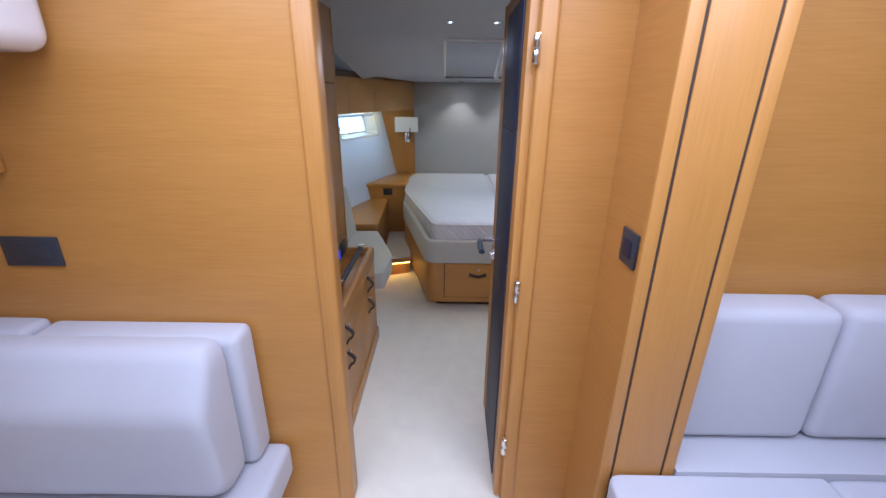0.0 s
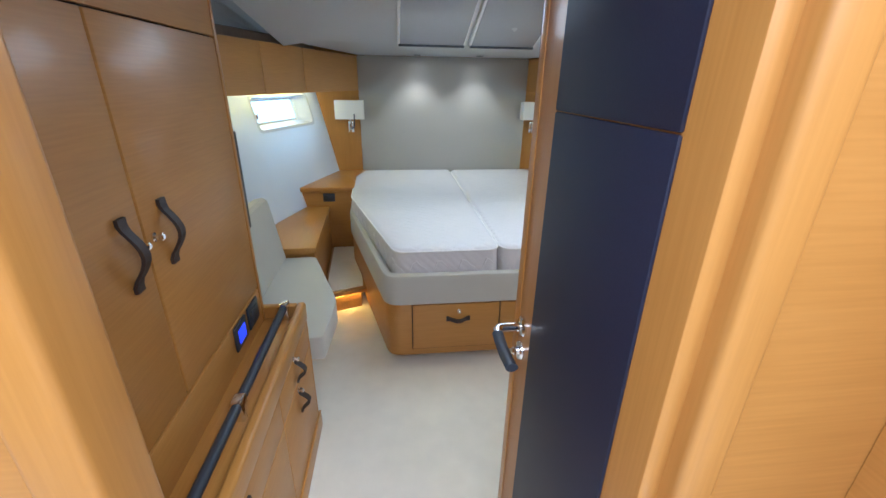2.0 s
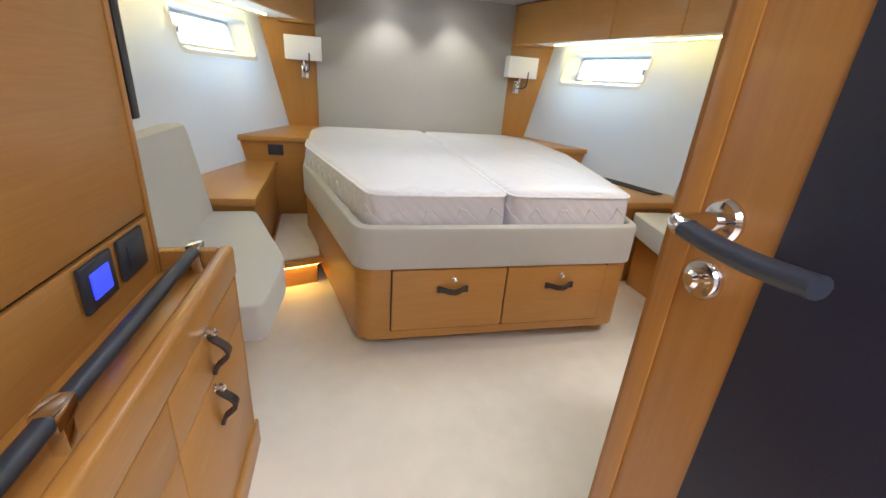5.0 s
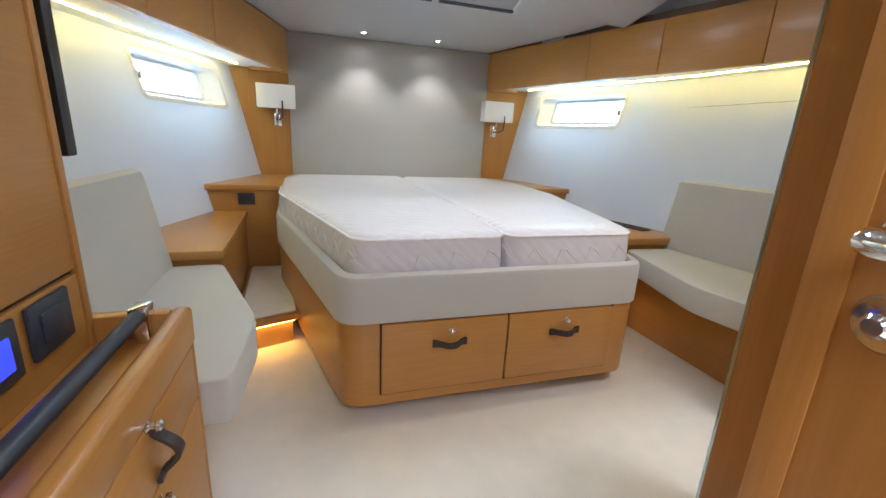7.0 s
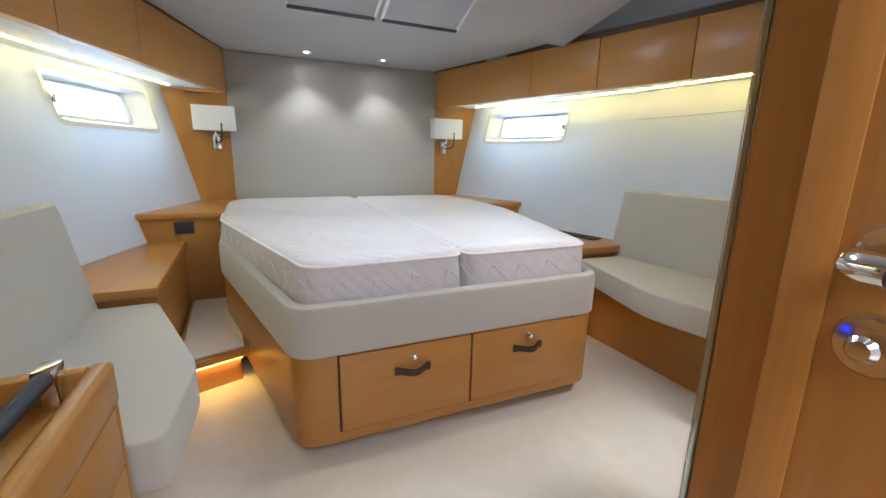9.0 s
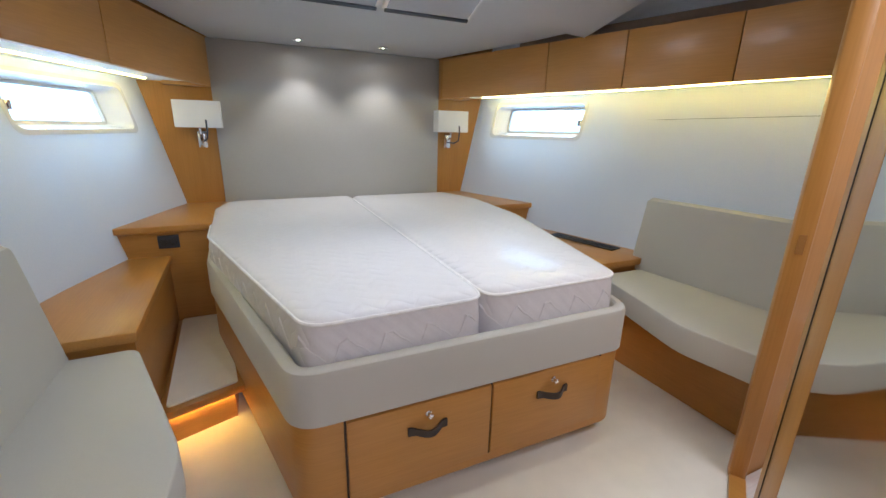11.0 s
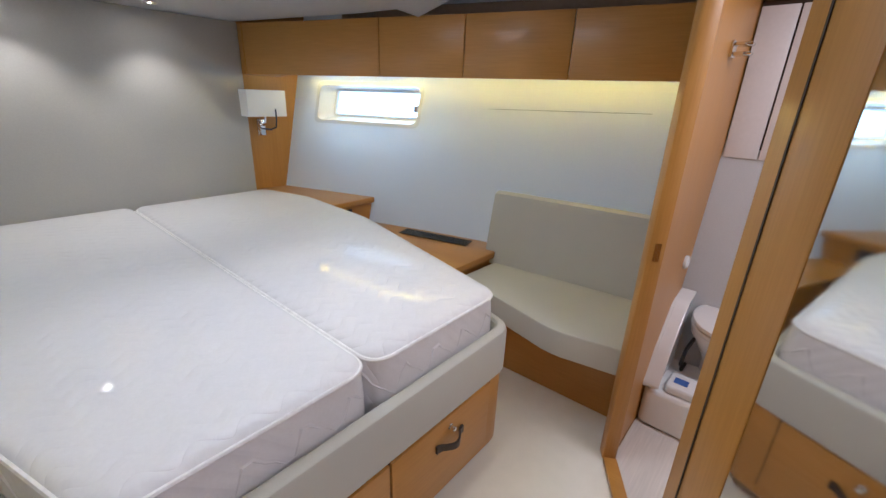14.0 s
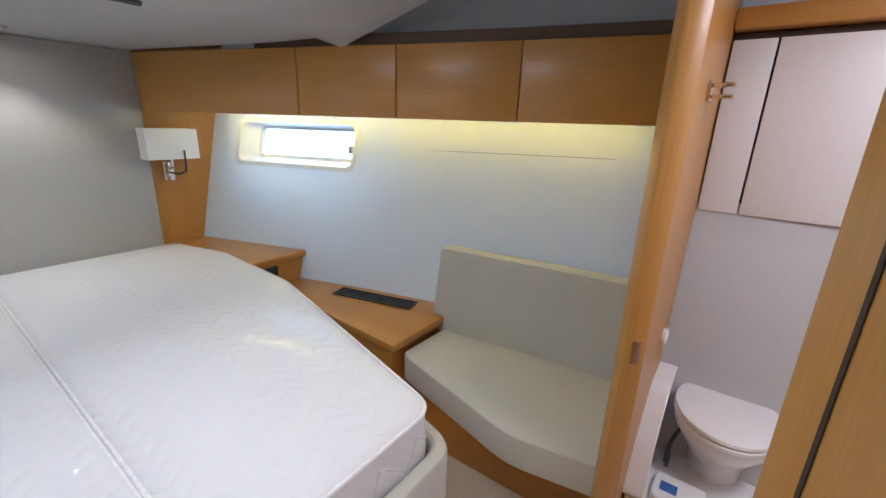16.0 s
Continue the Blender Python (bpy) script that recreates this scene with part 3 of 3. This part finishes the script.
    for a, b in zip(rr, rr[1:]):
        for j in range(6):
            bk.faces.new((a[j], a[(j + 1) % 6], b[(j + 1) % 6], b[j]))
    bk.faces.new(rr[0])
    bk.faces.new(rr[-1])
    part("back_cushion", bk, FABRIC, se, "grey beige fabric back cushion")

    # wall lamp
    lx = s * 1.005
    wl = thing("wall_lamp", (lx, 6.70, 1.30), "chrome wall lamp with white square fabric shade and reading arm", "wall lamp", "bedside wall lamps")
    part("back_plate", box(lx - 0.03, lx + 0.03, 6.725, 6.744, 1.20, 1.32, 0.004), CHROME, wl)
    part("arm", tube([(lx, 6.73, 1.28), (lx, 6.69, 1.28), (lx, 6.66, 1.30), (lx, 6.655, 1.34)], 0.008, 8), CHROME, wl)
    part("reading_arm", tube([(lx + 0.01, 6.72, 1.25), (lx + 0.02, 6.62, 1.25), (lx + 0.045, 6.585, 1.27), (lx + 0.05, 6.58, 1.32), (lx + 0.05, 6.58, 1.40)], 0.006, 8), SLATE, wl, "slim dark flexible reading arm")
    shp = [(lx - 0.148, 6.60), (lx + 0.148, 6.60), (lx + 0.148, 6.715), (lx - 0.148, 6.715)]
    bm = bmesh.new()
    shi = inset(shp, 0.004)
    lv = [[bm.verts.new((x, y, z)) for x, y in q] for q, z in ((shp, 1.345), (shp, 1.53), (shi, 1.53), (shi, 1.345))]
    for va, vb in zip(lv, lv[1:] + lv[:1]):
        for j in range(4):
            bm.faces.new((va[j], va[(j + 1) % 4], vb[(j + 1) % 4], vb[j]))
    part("shade", bm, SHADE, wl, "white square fabric shade")

# ---------------------------------------------------------------- wardrobe and chest by the entrance
wd = thing("wardrobe", (-1.45, 3.1, 0), "oak wardrobe with two flush doors and leather strap handles", "wardrobe")
part("body", box(-2.0, -1.200, 2.47, 3.755, 0.0, 2.27), WOOD, wd, "oak carcass")
part("header", box(-1.2, -1.176, 2.47, 3.755, 1.862, 2.27, 0.002), WOOD, wd)
for y0, y1 in ((2.49, 3.0605), (3.0695, 3.735)):
    d = part("door", box(-1.2, -1.176, y0, y1, 0.880, 1.857, 0.003), WOOD, wd, "flush oak wardrobe door")
    hy = 2.985 if y0 < 3 else 3.160
    strap_handle(d, (-1.176, hy, 1.345), (0, 0, 1), (1, 0, 0), 0.182, (-1.176, 3.035 if y0 < 3 else 3.10, 1.350))
part("stile", box(-1.2, -1.172, 3.737, 3.757, 0.70, 2.27, 0.002), WOODV, wd)
part("rail", box(-1.2, -1.176, 2.47, 3.735, 0.70, 0.870, 0.002), WOOD, wd)

part("gap", box(-1.199, -1.188, 3.0605, 3.0695, 0.880, 1.856), GROOVE, wd, "dark joint between the doors")
part("gap", box(-1.199, -1.188, 2.475, 3.735, 0.8705, 0.8795), GROOVE, wd, "dark joint under the doors")
part("gap", box(-1.199, -1.188, 2.475, 3.735, 1.8565, 1.8625), GROOVE, wd, "dark joint over the doors")

tv = thing("television", (-1.45, 3.80, 1.1), "flat black television mounted on the wardrobe end", "television")
part("casing", box(-1.80, -1.225, 3.895, 3.935, 1.09, 1.52, 0.006), BLACK, tv)
part("bracket", box(-1.60, -1.45, 3.756, 3.896, 1.25, 1.36, 0.004), BLACK, tv)
part("screen", box(-1.785, -1.24, 3.9355, 3.938, 1.105, 1.505), NAVY, tv, "dark glossy screen")

for y, nm, lb in ((3.47, "thermostat", "dark slate wall control with glowing blue display"), (3.62, "socket_outlet", "dark slate socket plate on the wardrobe front")):
    t = thing(nm, (-1.176, y, 0.79), lb, nm.replace("_", " "))
    part("plate", box(-1.1755, -1.166, y - 0.06, y + 0.06, 0.765, 0.865, 0.004), SLATE, t)
    part("insert", box(-1.167, -1.162, y - 0.034, y + 0.034, 0.787, 0.843, 0.004), SCREEN if nm == "thermostat" else SLATE, t, "glowing blue display" if nm == "thermostat" else "")

ch = thing("chest_of_drawers", (-1.1, 3.1, 0), "low oak chest of drawers with raised lip and leather strap pulls", "chest of drawers")
part("body", box(-1.198, -1.012, 2.47, 3.775, 0.09, 0.690), WOOD, ch)
part("top", box(-1.198, -1.03, 2.47, 3.775, 0.691, 0.706, 0.002), WOODT, ch)
part("lip", box(-1.030, -0.992, 2.47, 3.79, 0.672, 0.765, 0.012, 3), WOODT, ch, "raised rounded oak lip")
part("end_lip", box(-1.198, -1.031, 3.752, 3.789, 0.672, 0.763, 0.008, 2), WOODT, ch, "raised oak lip across the end")
part("end_panel", box(-1.198, -0.998, 3.776, 3.790, 0.09, 0.700, 0.003), WOOD, ch)
part("plinth", box(-1.198, -1.02, 2.47, 3.78, 0.0, 0.09), WOODV, ch)
for y0, y1 in ((2.49, 3.257), (3.263, 3.765)):
    for z0, z1 in ((0.10, 0.53), (0.536, 0.668)):
        d = part("drawer_front", box(-1.013, -0.996, y0, y1, z0, z1, 0.003), WOOD, ch)
        hy, hz = (3.50 if y0 > 3 else 2.88), (0.60 if z0 > 0.3 else 0.44)
        strap_handle(d, (-0.996, hy, hz), (0, 0, 1), (1, 0, 0), 0.11, (-0.996, hy - 0.02, hz + 0.07))
part("gap", box(-1.0118, -1.003, 3.2565, 3.2635, 0.10, 0.668), GROOVE, ch, "dark joint between the drawer fronts")
part("trim", box(-0.998, -0.988, 2.47, 3.80, 0.0, 0.10, 0.002), WOODV, ch, "oak kick trim")

gr = thing("grab_rail", (-1.07, 3.1, 0.77), "leather wrapped grab rail on chrome brackets above the chest", "rail")
for y0, y1 in ((2.50, 3.105), (3.155, 3.715)):
    part("bar", tube([(-1.075, y0, 0.775), (-1.075, y0 + 0.02, 0.775), (-1.075, y1 - 0.02, 0.775), (-1.075, y1, 0.775)], 0.016, 12), SLATE, gr, "dark leather wrapped bar")
for y in (3.13, 3.735):
    br = part("bracket", box(-1.092, -1.058, y - 0.025, y + 0.025, 0.758, 0.793, 0.004), CHROME, gr)
    part("post", box(-1.088, -1.062, y - 0.012, y + 0.012, 0.706, 0.760, 0.002), CHROME, br)

# ---------------------------------------------------------------- entrance bulkhead and door
bulk = structure("wall_south", box(-2.6, -0.93, 2.40, 2.468, 0, 2.3), WOOD, "oak veneered bulkhead between saloon and cabin")
structure("wall_south_2", box(-0.14, 0.13, 2.40, 2.468, 0, 2.3), WOOD, "oak veneered bulkhead beside the door")
structure("wall_south_3", box(-0.93, -0.14, 2.40, 2.468, 2.27, 2.3), WOOD, "oak veneered panel over the door")
for x0, x1 in ((-0.955, -0.885), (-0.200, -0.140)):
    structure("trim_door", box(x0, x1, 2.388, 2.478, 0, 2.27, 0.012, 3), WOODV, "rounded solid oak door post")
structure("trim_door_head", box(-0.885, -0.200, 2.389, 2.477, 2.20, 2.27, 0.01, 3), WOODV, "rounded solid oak door head")

dm = Matrix.Translation((-0.229, 2.42, 0)) @ Matrix.Rotation(radians(-0.6), 4, "Z")
door = tagged(new("door_1"), "cabin door standing open, dark navy leather panel framed in oak", "door", "", "structure")
door.location = (-0.229, 2.42, 0)
part("leaf", turned(box(-0.0, 0.036, 0.0, 0.628, 0.015, 2.16, 0.004), dm), WOODV, door, "oak door leaf")
for z0, z1 in ((0.06, 1.6740), (1.6765, 2.10)):
    part("panel", turned(box(-0.007, 0.0, 0.078, 0.478, z0, z1, 0.003), dm), NAVY, door, "dark navy leather panel")
part("lipping", turned(box(-0.003, 0.0, 0.590, 0.628, 0.015, 2.16, 0.001), dm), WOODV, door)
OUT = Matrix.Rotation(radians(-90), 4, "Y")
hp = Vector((0.0, 0.552, 1.108))
hd = part("rosette", turned(lathe([(0.028, 0), (0.028, 0.005), (0.024, 0.010), (0.013, 0.012)], Matrix.Translation(hp) @ OUT, 24), dm), CHROME, door, "chrome rosette")
part("neck", turned(tube([hp, hp + Vector((-0.025, 0, 0)), hp + Vector((-0.060, 0, 0)), hp + Vector((-0.070, -0.003, 0)), hp + Vector((-0.076, -0.012, 0)), hp + Vector((-0.078, -0.030, 0))], 0.012, 12), dm), CHROME, hd, "chrome lever neck")
grip = [hp + Vector((-0.078 - 0.002 * math.sin(math.pi * k / 8), -0.026 - 0.018 * k, -0.004 * math.sin(math.pi * k / 8))) for k in range(9)]
part("lever_grip", turned(tube(grip, 0.0155, 12, flat=0.7), dm), SLATE, hd, "dark leather covered lever")
lp = hp + Vector((0, 0, -0.078))
lk = part("lock_rosette", turned(lathe([(0.028, 0), (0.028, 0.005), (0.024, 0.011), (0.012, 0.012)], Matrix.Translation(lp) @ OUT, 24), dm), CHROME, door, "chrome lock rosette")
part("thumb_turn", turned(lathe([(0.011, 0.010), (0.012, 0.022), (0.008, 0.027)], Matrix.Translation(lp) @ OUT, 14), dm), CHROME, lk)
for z in (0.36, 1.11, 1.93):
    h = part("hinge", box(-0.212, -0.196, 2.372, 2.402, z - 0.045, z + 0.045, 0.004), CHROME, door, "chrome door hinge")
    for dz in (-0.022, 0.022):
        part("barrel", lathe([(0.009, -0.018), (0.010, -0.016), (0.010, 0.016), (0.009, 0.018)], Matrix.Translation((-0.208, 2.376, z + dz)), 12), CHROME, h)

# ---------------------------------------------------------------- head compartment
A, B = Vector((-0.045, 3.205)), Vector((1.065, 3.885))
U = (B - A).normalized()
N = Vector((-U.y, U.x))


def along(a, b, d0, d1, z0, z1, r=0.0):
    """A slab on the slanting bulkhead, from a to b along it, d0 to d1 out of its face."""
    q = [A + U * a + N * d0, A + U * b + N * d0, A + U * b + N * d1, A + U * a + N * d1]
    return prism([tuple(p) for p in q], z0, z1, r)


L = (B - A).length
structure("wall_head_side", box(-0.135, -0.09, 2.47, 3.15, 0, 2.3), WOODV, "oak side wall of the head compartment")
structure("wall_head_diagonal", along(0.0, 0.50, -0.045, 0.0, 0, 2.3), WOODV, "oak slanting bulkhead carrying the mirror")
structure("wall_head_over", along(0.50, L - 0.01, -0.045, 0.0, 2.06, 2.3), WOODV, "oak panel over the head door")
structure("trim_corner_post", prism([(-0.135, 3.152), (-0.088, 3.152), (-0.030, 3.170), tuple(A + N * 0.0), (-0.085, 3.178)], 0, 2.3, 0.003), WOODV, "solid oak corner post")
structure("trim_head_post", along(0.50, 0.715, -0.05, 0.008, 0, 2.06, 0.006), WOODV, "oak head door post")
structure("trim_head_post_groove", along(0.643, 0.650, 0.009, 0.0105, 0, 2.06), GROOVE, "dark shadow groove in the post")
structure("trim_head_jamb", along(L - 0.055, L + 0.01, -0.05, 0.012, 0, 2.06, 0.012), WOODV, "oak head door jamb")
structure("trim_sill", along(0.715, L - 0.055, -0.05, 0.008, 0, 0.022, 0.004), WOODT, "oak door sill")
mir = tagged(bm_object("wall_mirror", along(0.012, 0.496, 0.002, 0.007, 0.06, 2.02), MIRROR), "tall frameless wall mirror beside the head door", "mirror")
edge = along(-0.008, 0.0118, 0.001, 0.010, 0.06, 2.02, 0.002)
part("edge", edge, GLASSEDGE, mir, "green glass edge")
structure("wall_head_north", box(1.06, 2.1, 3.835, 3.87, 0, 2.3), WOODV, "oak veneered bulkhead between head and cabin")
structure("floor_head", prism([(-0.09, 2.47), (2.0, 2.47), (2.0, 3.83), (1.05, 3.83), (-0.05, 3.16), (-0.09, 3.15)], 0.0, 0.012), HEADSOLE, "pale planked sole of the head compartment")
structure("wall_head_south", box(0.13, 2.2, 2.47, 2.50, 0, 2.3), WHITEPANEL, "white laminate bulkhead of the head compartment")
hk = tagged(new("coat_hook"), "small chrome bracket on the oak bulkhead", "bracket")
hk.location = (1.48, 3.83, 1.74)
part("plate", box(1.44, 1.52, 3.824, 3.834, 1.705, 1.765, 0.003), CHROME, hk)
for z in (1.712, 1.746):
    part("arm", box(1.45, 1.51, 3.765, 3.824, z, z + 0.013, 0.004), CHROME, hk)
st = tagged(bm_object("strike_plate", along(L - 0.058, L - 0.0545, -0.03, -0.008, 0.98, 1.05), CHROME), "small chrome strike plate on the jamb", "strike plate")

# white lockers on the hull side of the head
hl = thing("head_locker", (1.95, 3.2, 1.25), "white laminate wall lockers with dark joints", "locker")
part("body", box(1.965, 2.2, 2.51, 3.83, 1.278, 1.98), GROOVE, hl, "dark joint backing")
for y0, y1 in ((2.52, 3.20), (3.208, 3.681), (3.689, 3.828)):
    part("locker_door", box(1.945, 1.964, y0, y1, 1.293, 1.955, 0.003), WHITEPANEL, hl)
structure("wall_head_liner", box(1.965, 2.0, 2.50, 3.833, 0.0, 1.280, 0.003), WHITEPANEL, "white head liner under the lockers")
structure("trim_head_cove", box(1.90, 2.1, 2.5, 3.833, 1.985, 2.06, 0.01), WOOD, "oak cove over the head lockers")
structure("ceiling_head", box(-0.09, 2.1, 2.47, 3.833, 2.28, 2.30), WHITE, "white moulded deckhead")
# moulded white pan with ledge round the toilet
mo = thing("toilet_plinth", (1.75, 3.35, 0.012), "white moulded toilet plinth with rounded raised side ledge", "plinth")
part("step", prism(fillet([(1.36, 2.55), (1.963, 2.55), (1.963, 3.832), (1.36, 3.832)], [0.05, 0, 0, 0.05], 5), 0.012, 0.23, 0.03, 4), WHITE, mo)
bm = upright(fillet([(1.34, 0.235), (1.962, 0.235), (1.962, 0.62), (1.62, 0.60), (1.44, 0.42)], [0.02, 0.0, 0.02, 0.15, 0.15], 6), 3.775, 3.834, 0.015, 3)
part("ledge", bm, WHITE, mo, "curved white side ledge")
to = thing("toilet", (1.70, 3.56, 0.23), "white ceramic marine toilet with closed lid", "toilet")
oval = [(0.23 * math.cos(t), 0.185 * math.sin(t)) for t in (2 * math.pi * q / 28 for q in range(28))]


def oval_loft(levels, cx, cy):
    bm = bmesh.new()
    rg = [[bm.verts.new((cx + dx + x * f, cy + y * f, z)) for x, y in oval] for f, z, dx in levels]
    for a, b in zip(rg, rg[1:]):
        for q in range(28):
            bm.faces.new((a[q], a[(q + 1) % 28], b[(q + 1) % 28], b[q]))
    bm.faces.new(rg[0])
    bm.faces.new(rg[-1])
    return bm


part("bowl", oval_loft([(0.55, 0.228, 0.06), (0.56, 0.30, 0.06), (0.72, 0.38, 0.03), (0.95, 0.47, 0), (0.97, 0.50, 0)], 1.70, 3.56), WHITE, to, "tapered white ceramic bowl")
part("seat", oval_loft([(0.98, 0.502, 0), (1.0, 0.508, 0), (1.0, 0.522, 0), (0.98, 0.526, 0)], 1.70, 3.56), WHITE, to)
part("lid", oval_loft([(0.98, 0.530, 0), (1.0, 0.536, 0), (0.99, 0.548, 0), (0.9, 0.556, 0)], 1.70, 3.56), WHITE, to, "closed white lid")
part("hinge_block", box(1.87, 1.955, 3.46, 3.66, 0.40, 0.55, 0.015), WHITE, to)
part("hose", tube([(1.60, 3.70, 0.45), (1.57, 3.72, 0.38), (1.56, 3.725, 0.30), (1.60, 3.72, 0.25), (1.70, 3.72, 0.235)], 0.009, 8), BLACK, to, "black flexible hose")
bo = thing("plastic_tray", (1.46, 3.66, 0.23), "white rounded plastic container with a small blue label", "container")
part("tub", prism(fillet([(1.375, 3.56), (1.525, 3.56), (1.525, 3.745), (1.375, 3.745)], [0.03] * 4, 5), 0.23, 0.275, 0.012, 3), WHITE, bo)
part("label", box(1.42, 1.47, 3.66, 3.72, 0.2755, 0.277), BLUE, bo, "small blue label")
ro = thing("toilet_roll_holder", (1.70, 3.80, 0.86), "white round fitting on the bulkhead by the toilet", "fitting")
part("ring", lathe([(0.034, 0), (0.036, 0.012), (0.026, 0.018), (0.016, 0.014)], Matrix.Translation((1.66, 3.834, 0.80)) @ Matrix.Rotation(radians(90), 4, "X"), 18), WHITE, ro)

# ---------------------------------------------------------------- saloon in front of the cabin
structure("wall_saloon_west", box(-2.66, -2.6, -1.6, 2.47, 0, 2.5), WOOD, "oak saloon side")
structure("wall_saloon_east", box(2.6, 2.66, -1.6, 2.47, 0, 2.5), WOOD, "oak saloon side")
structure("wall_saloon_aft", box(-2.66, 2.66, -1.66, -1.6, 0, 2.5), LINING, "pale wall closing the saloon")
structure("wall_south_4", box(0.13, 2.6, 2.40, 2.468, 0, 2.3), WOOD, "oak veneered bulkhead behind the settee")
structure("wall_return", box(0.095, 0.130, 2.095, 2.399, 0, 2.3), WOOD, "oak return panel with switch")
structure("wall_column", box(0.131, 0.335, 2.095, 2.13, 0, 2.3), WOODV, "oak column facing")
structure("wall_column_side", box(0.300, 0.335, 2.131, 2.399, 0, 2.3), WOODV, "oak column side")
structure("trim_column", box(0.078, 0.118, 2.080, 2.094, 0, 2.3, 0.004), WOODV, "solid oak edge strip")
structure("trim_column_2", box(0.126, 0.290, 2.080, 2.094, 0, 2.3, 0.003), WOODV, "solid oak face strip")
structure("trim_column_3", box(0.298, 0.338, 2.080, 2.094, 0, 2.3, 0.004), WOODV, "solid oak edge strip")
for x0, x1 in ((0.118, 0.126), (0.290, 0.298)):
    structure("trim_groove", box(x0, x1, 2.0835, 2.093, 0, 2.3), GROOVE, "dark shadow groove")
sw = thing("light_switch", (0.09, 2.19, 1.35), "dark slate square switch plate on the oak return", "switch")
part("plate", box(0.085, 0.0948, 2.135, 2.240, 1.305, 1.415, 0.003), SLATE, sw)
part("rocker", box(0.081, 0.086, 2.16, 2.215, 1.332, 1.388, 0.003), NAVY, sw)
sl2 = thing("light_switch", (-1.99, 2.395, 1.24), "wide dark slate switch plate on the saloon bulkhead", "switch")
part("plate", box(-2.10, -1.888, 2.389, 2.3995, 1.183, 1.297, 0.004), SLATE, sl2)
part("rocker", box(-2.045, -1.925, 2.384, 2.390, 1.215, 1.265, 0.004), SLATE, sl2)
ul = thing("saloon_locker", (-2.1, 2.2, 1.9), "white rounded upper locker on the saloon bulkhead", "locker")
part("body", box(-2.6, -1.675, 1.95, 2.398, 1.90, 2.35, 0.06, 5), WHITE, ul)
bx = thing("wall_box", (-2.2, 2.3, 1.6), "oak wall box under the white locker", "cabinet")
part("body", box(-2.58, -1.985, 2.24, 2.398, 1.53, 1.89, 0.006), WOOD, bx)

so = thing("saloon_sofa", (-1.9, 2.0, 0), "pale blue grey saloon sofa with low back", "sofa")
part("base", box(-2.58, -1.29, 1.66, 2.395, 0, 0.20), WOOD, so, "oak base")
part("seat_cushion", pillow(prism(fillet([(-2.58, 1.62), (-1.14, 1.62), (-1.14, 2.39), (-2.58, 2.39)], [0, 0.12, 0.04, 0]), 0.20, 0.36, 0.035, 4), 0.003, 1), PALEFAB, so, "pale fabric seat")
part("back_cushion", pillow(box(-1.99, -1.222, 2.255, 2.395, 0.365, 0.965, 0.035, 4), 0.003, 2), PALEFAB, so, "pale fabric back")
part("back_cushion", pillow(box(-2.58, -2.0, 2.255, 2.395, 0.365, 0.975, 0.035, 4), 0.003, 3), PALEFAB, so, "pale fabric back")
def stuffed(points, x0, x1):
    """A stuffed roll over an outline in y and z, its ends rounded in."""
    bm = bmesh.new()
    my, mz = sum(p[0] for p in points) / len(points), sum(p[1] for p in points) / len(points)
    ends = [(0.0, 0.70), (0.004, 0.80), (0.014, 0.90), (0.032, 0.965), (0.06, 1.0)]
    cuts = [(x0 + d, f) for d, f in ends] + [(x0 + (x1 - x0) * k / 8, 1.0) for k in range(1, 8)] + [(x1 - d, f) for d, f in reversed(ends)]
    rings = [[bm.verts.new((x, my + (y - my) * f, mz + (z - mz) * f)) for y, z in points] for x, f in cuts]
    n = len(points)
    for a, b in zip(rings, rings[1:]):
        for k in range(n):
            bm.faces.new((a[k], a[(k + 1) % n], b[(k + 1) % n], b[k]))
    bm.faces.new(rings[0])
    bm.faces.new(rings[-1])
    return bm


bol = thing("bolster_cushion", (-1.8, 2.1, 0.36), "large pale blue grey bolster cushion leaning on the sofa back", "cushion")
bm = stuffed(fillet([(2.06, 0.43), (2.13, 0.368), (2.248, 0.368), (2.248, 0.985), (2.14, 0.995), (2.03, 0.80)], [0.10, 0.05, 0.02, 0.03, 0.12, 0.16], 6), -2.40, -1.255)
part("cover", pillow(bm, 0.004, 5), PALEFAB, bol)

sr = thing("saloon_settee", (1.3, 2.0, 0), "pale blue grey corner settee with two back cushions", "sofa")
part("base", box(0.15, 2.58, 1.50, 2.07, 0, 0.40), WOOD, sr, "oak base")
part("seat_cushion", pillow(prism(fillet([(0.10, 1.42), (0.86, 1.42), (0.86, 2.075), (0.10, 2.075)], [0.05, 0.02, 0.02, 0.05]), 0.40, 0.56, 0.03, 4), 0.003, 7), PALEFAB, sr)
part("seat_cushion", pillow(box(0.865, 2.58, 1.42, 2.075, 0.40, 0.56, 0.03, 4), 0.003, 8), PALEFAB, sr)
part("seat_back_filler", box(0.345, 2.58, 2.076, 2.395, 0.0, 0.572), PALEFAB, sr)
part("back_cushion", pillow(box(0.345, 0.895, 2.215, 2.392, 0.575, 1.125, 0.045, 4), 0.004, 9), PALEFAB, sr)
part("back_cushion", pillow(box(0.902, 1.75, 2.215, 2.392, 0.575, 1.13, 0.045, 4), 0.004, 10), PALEFAB, sr)
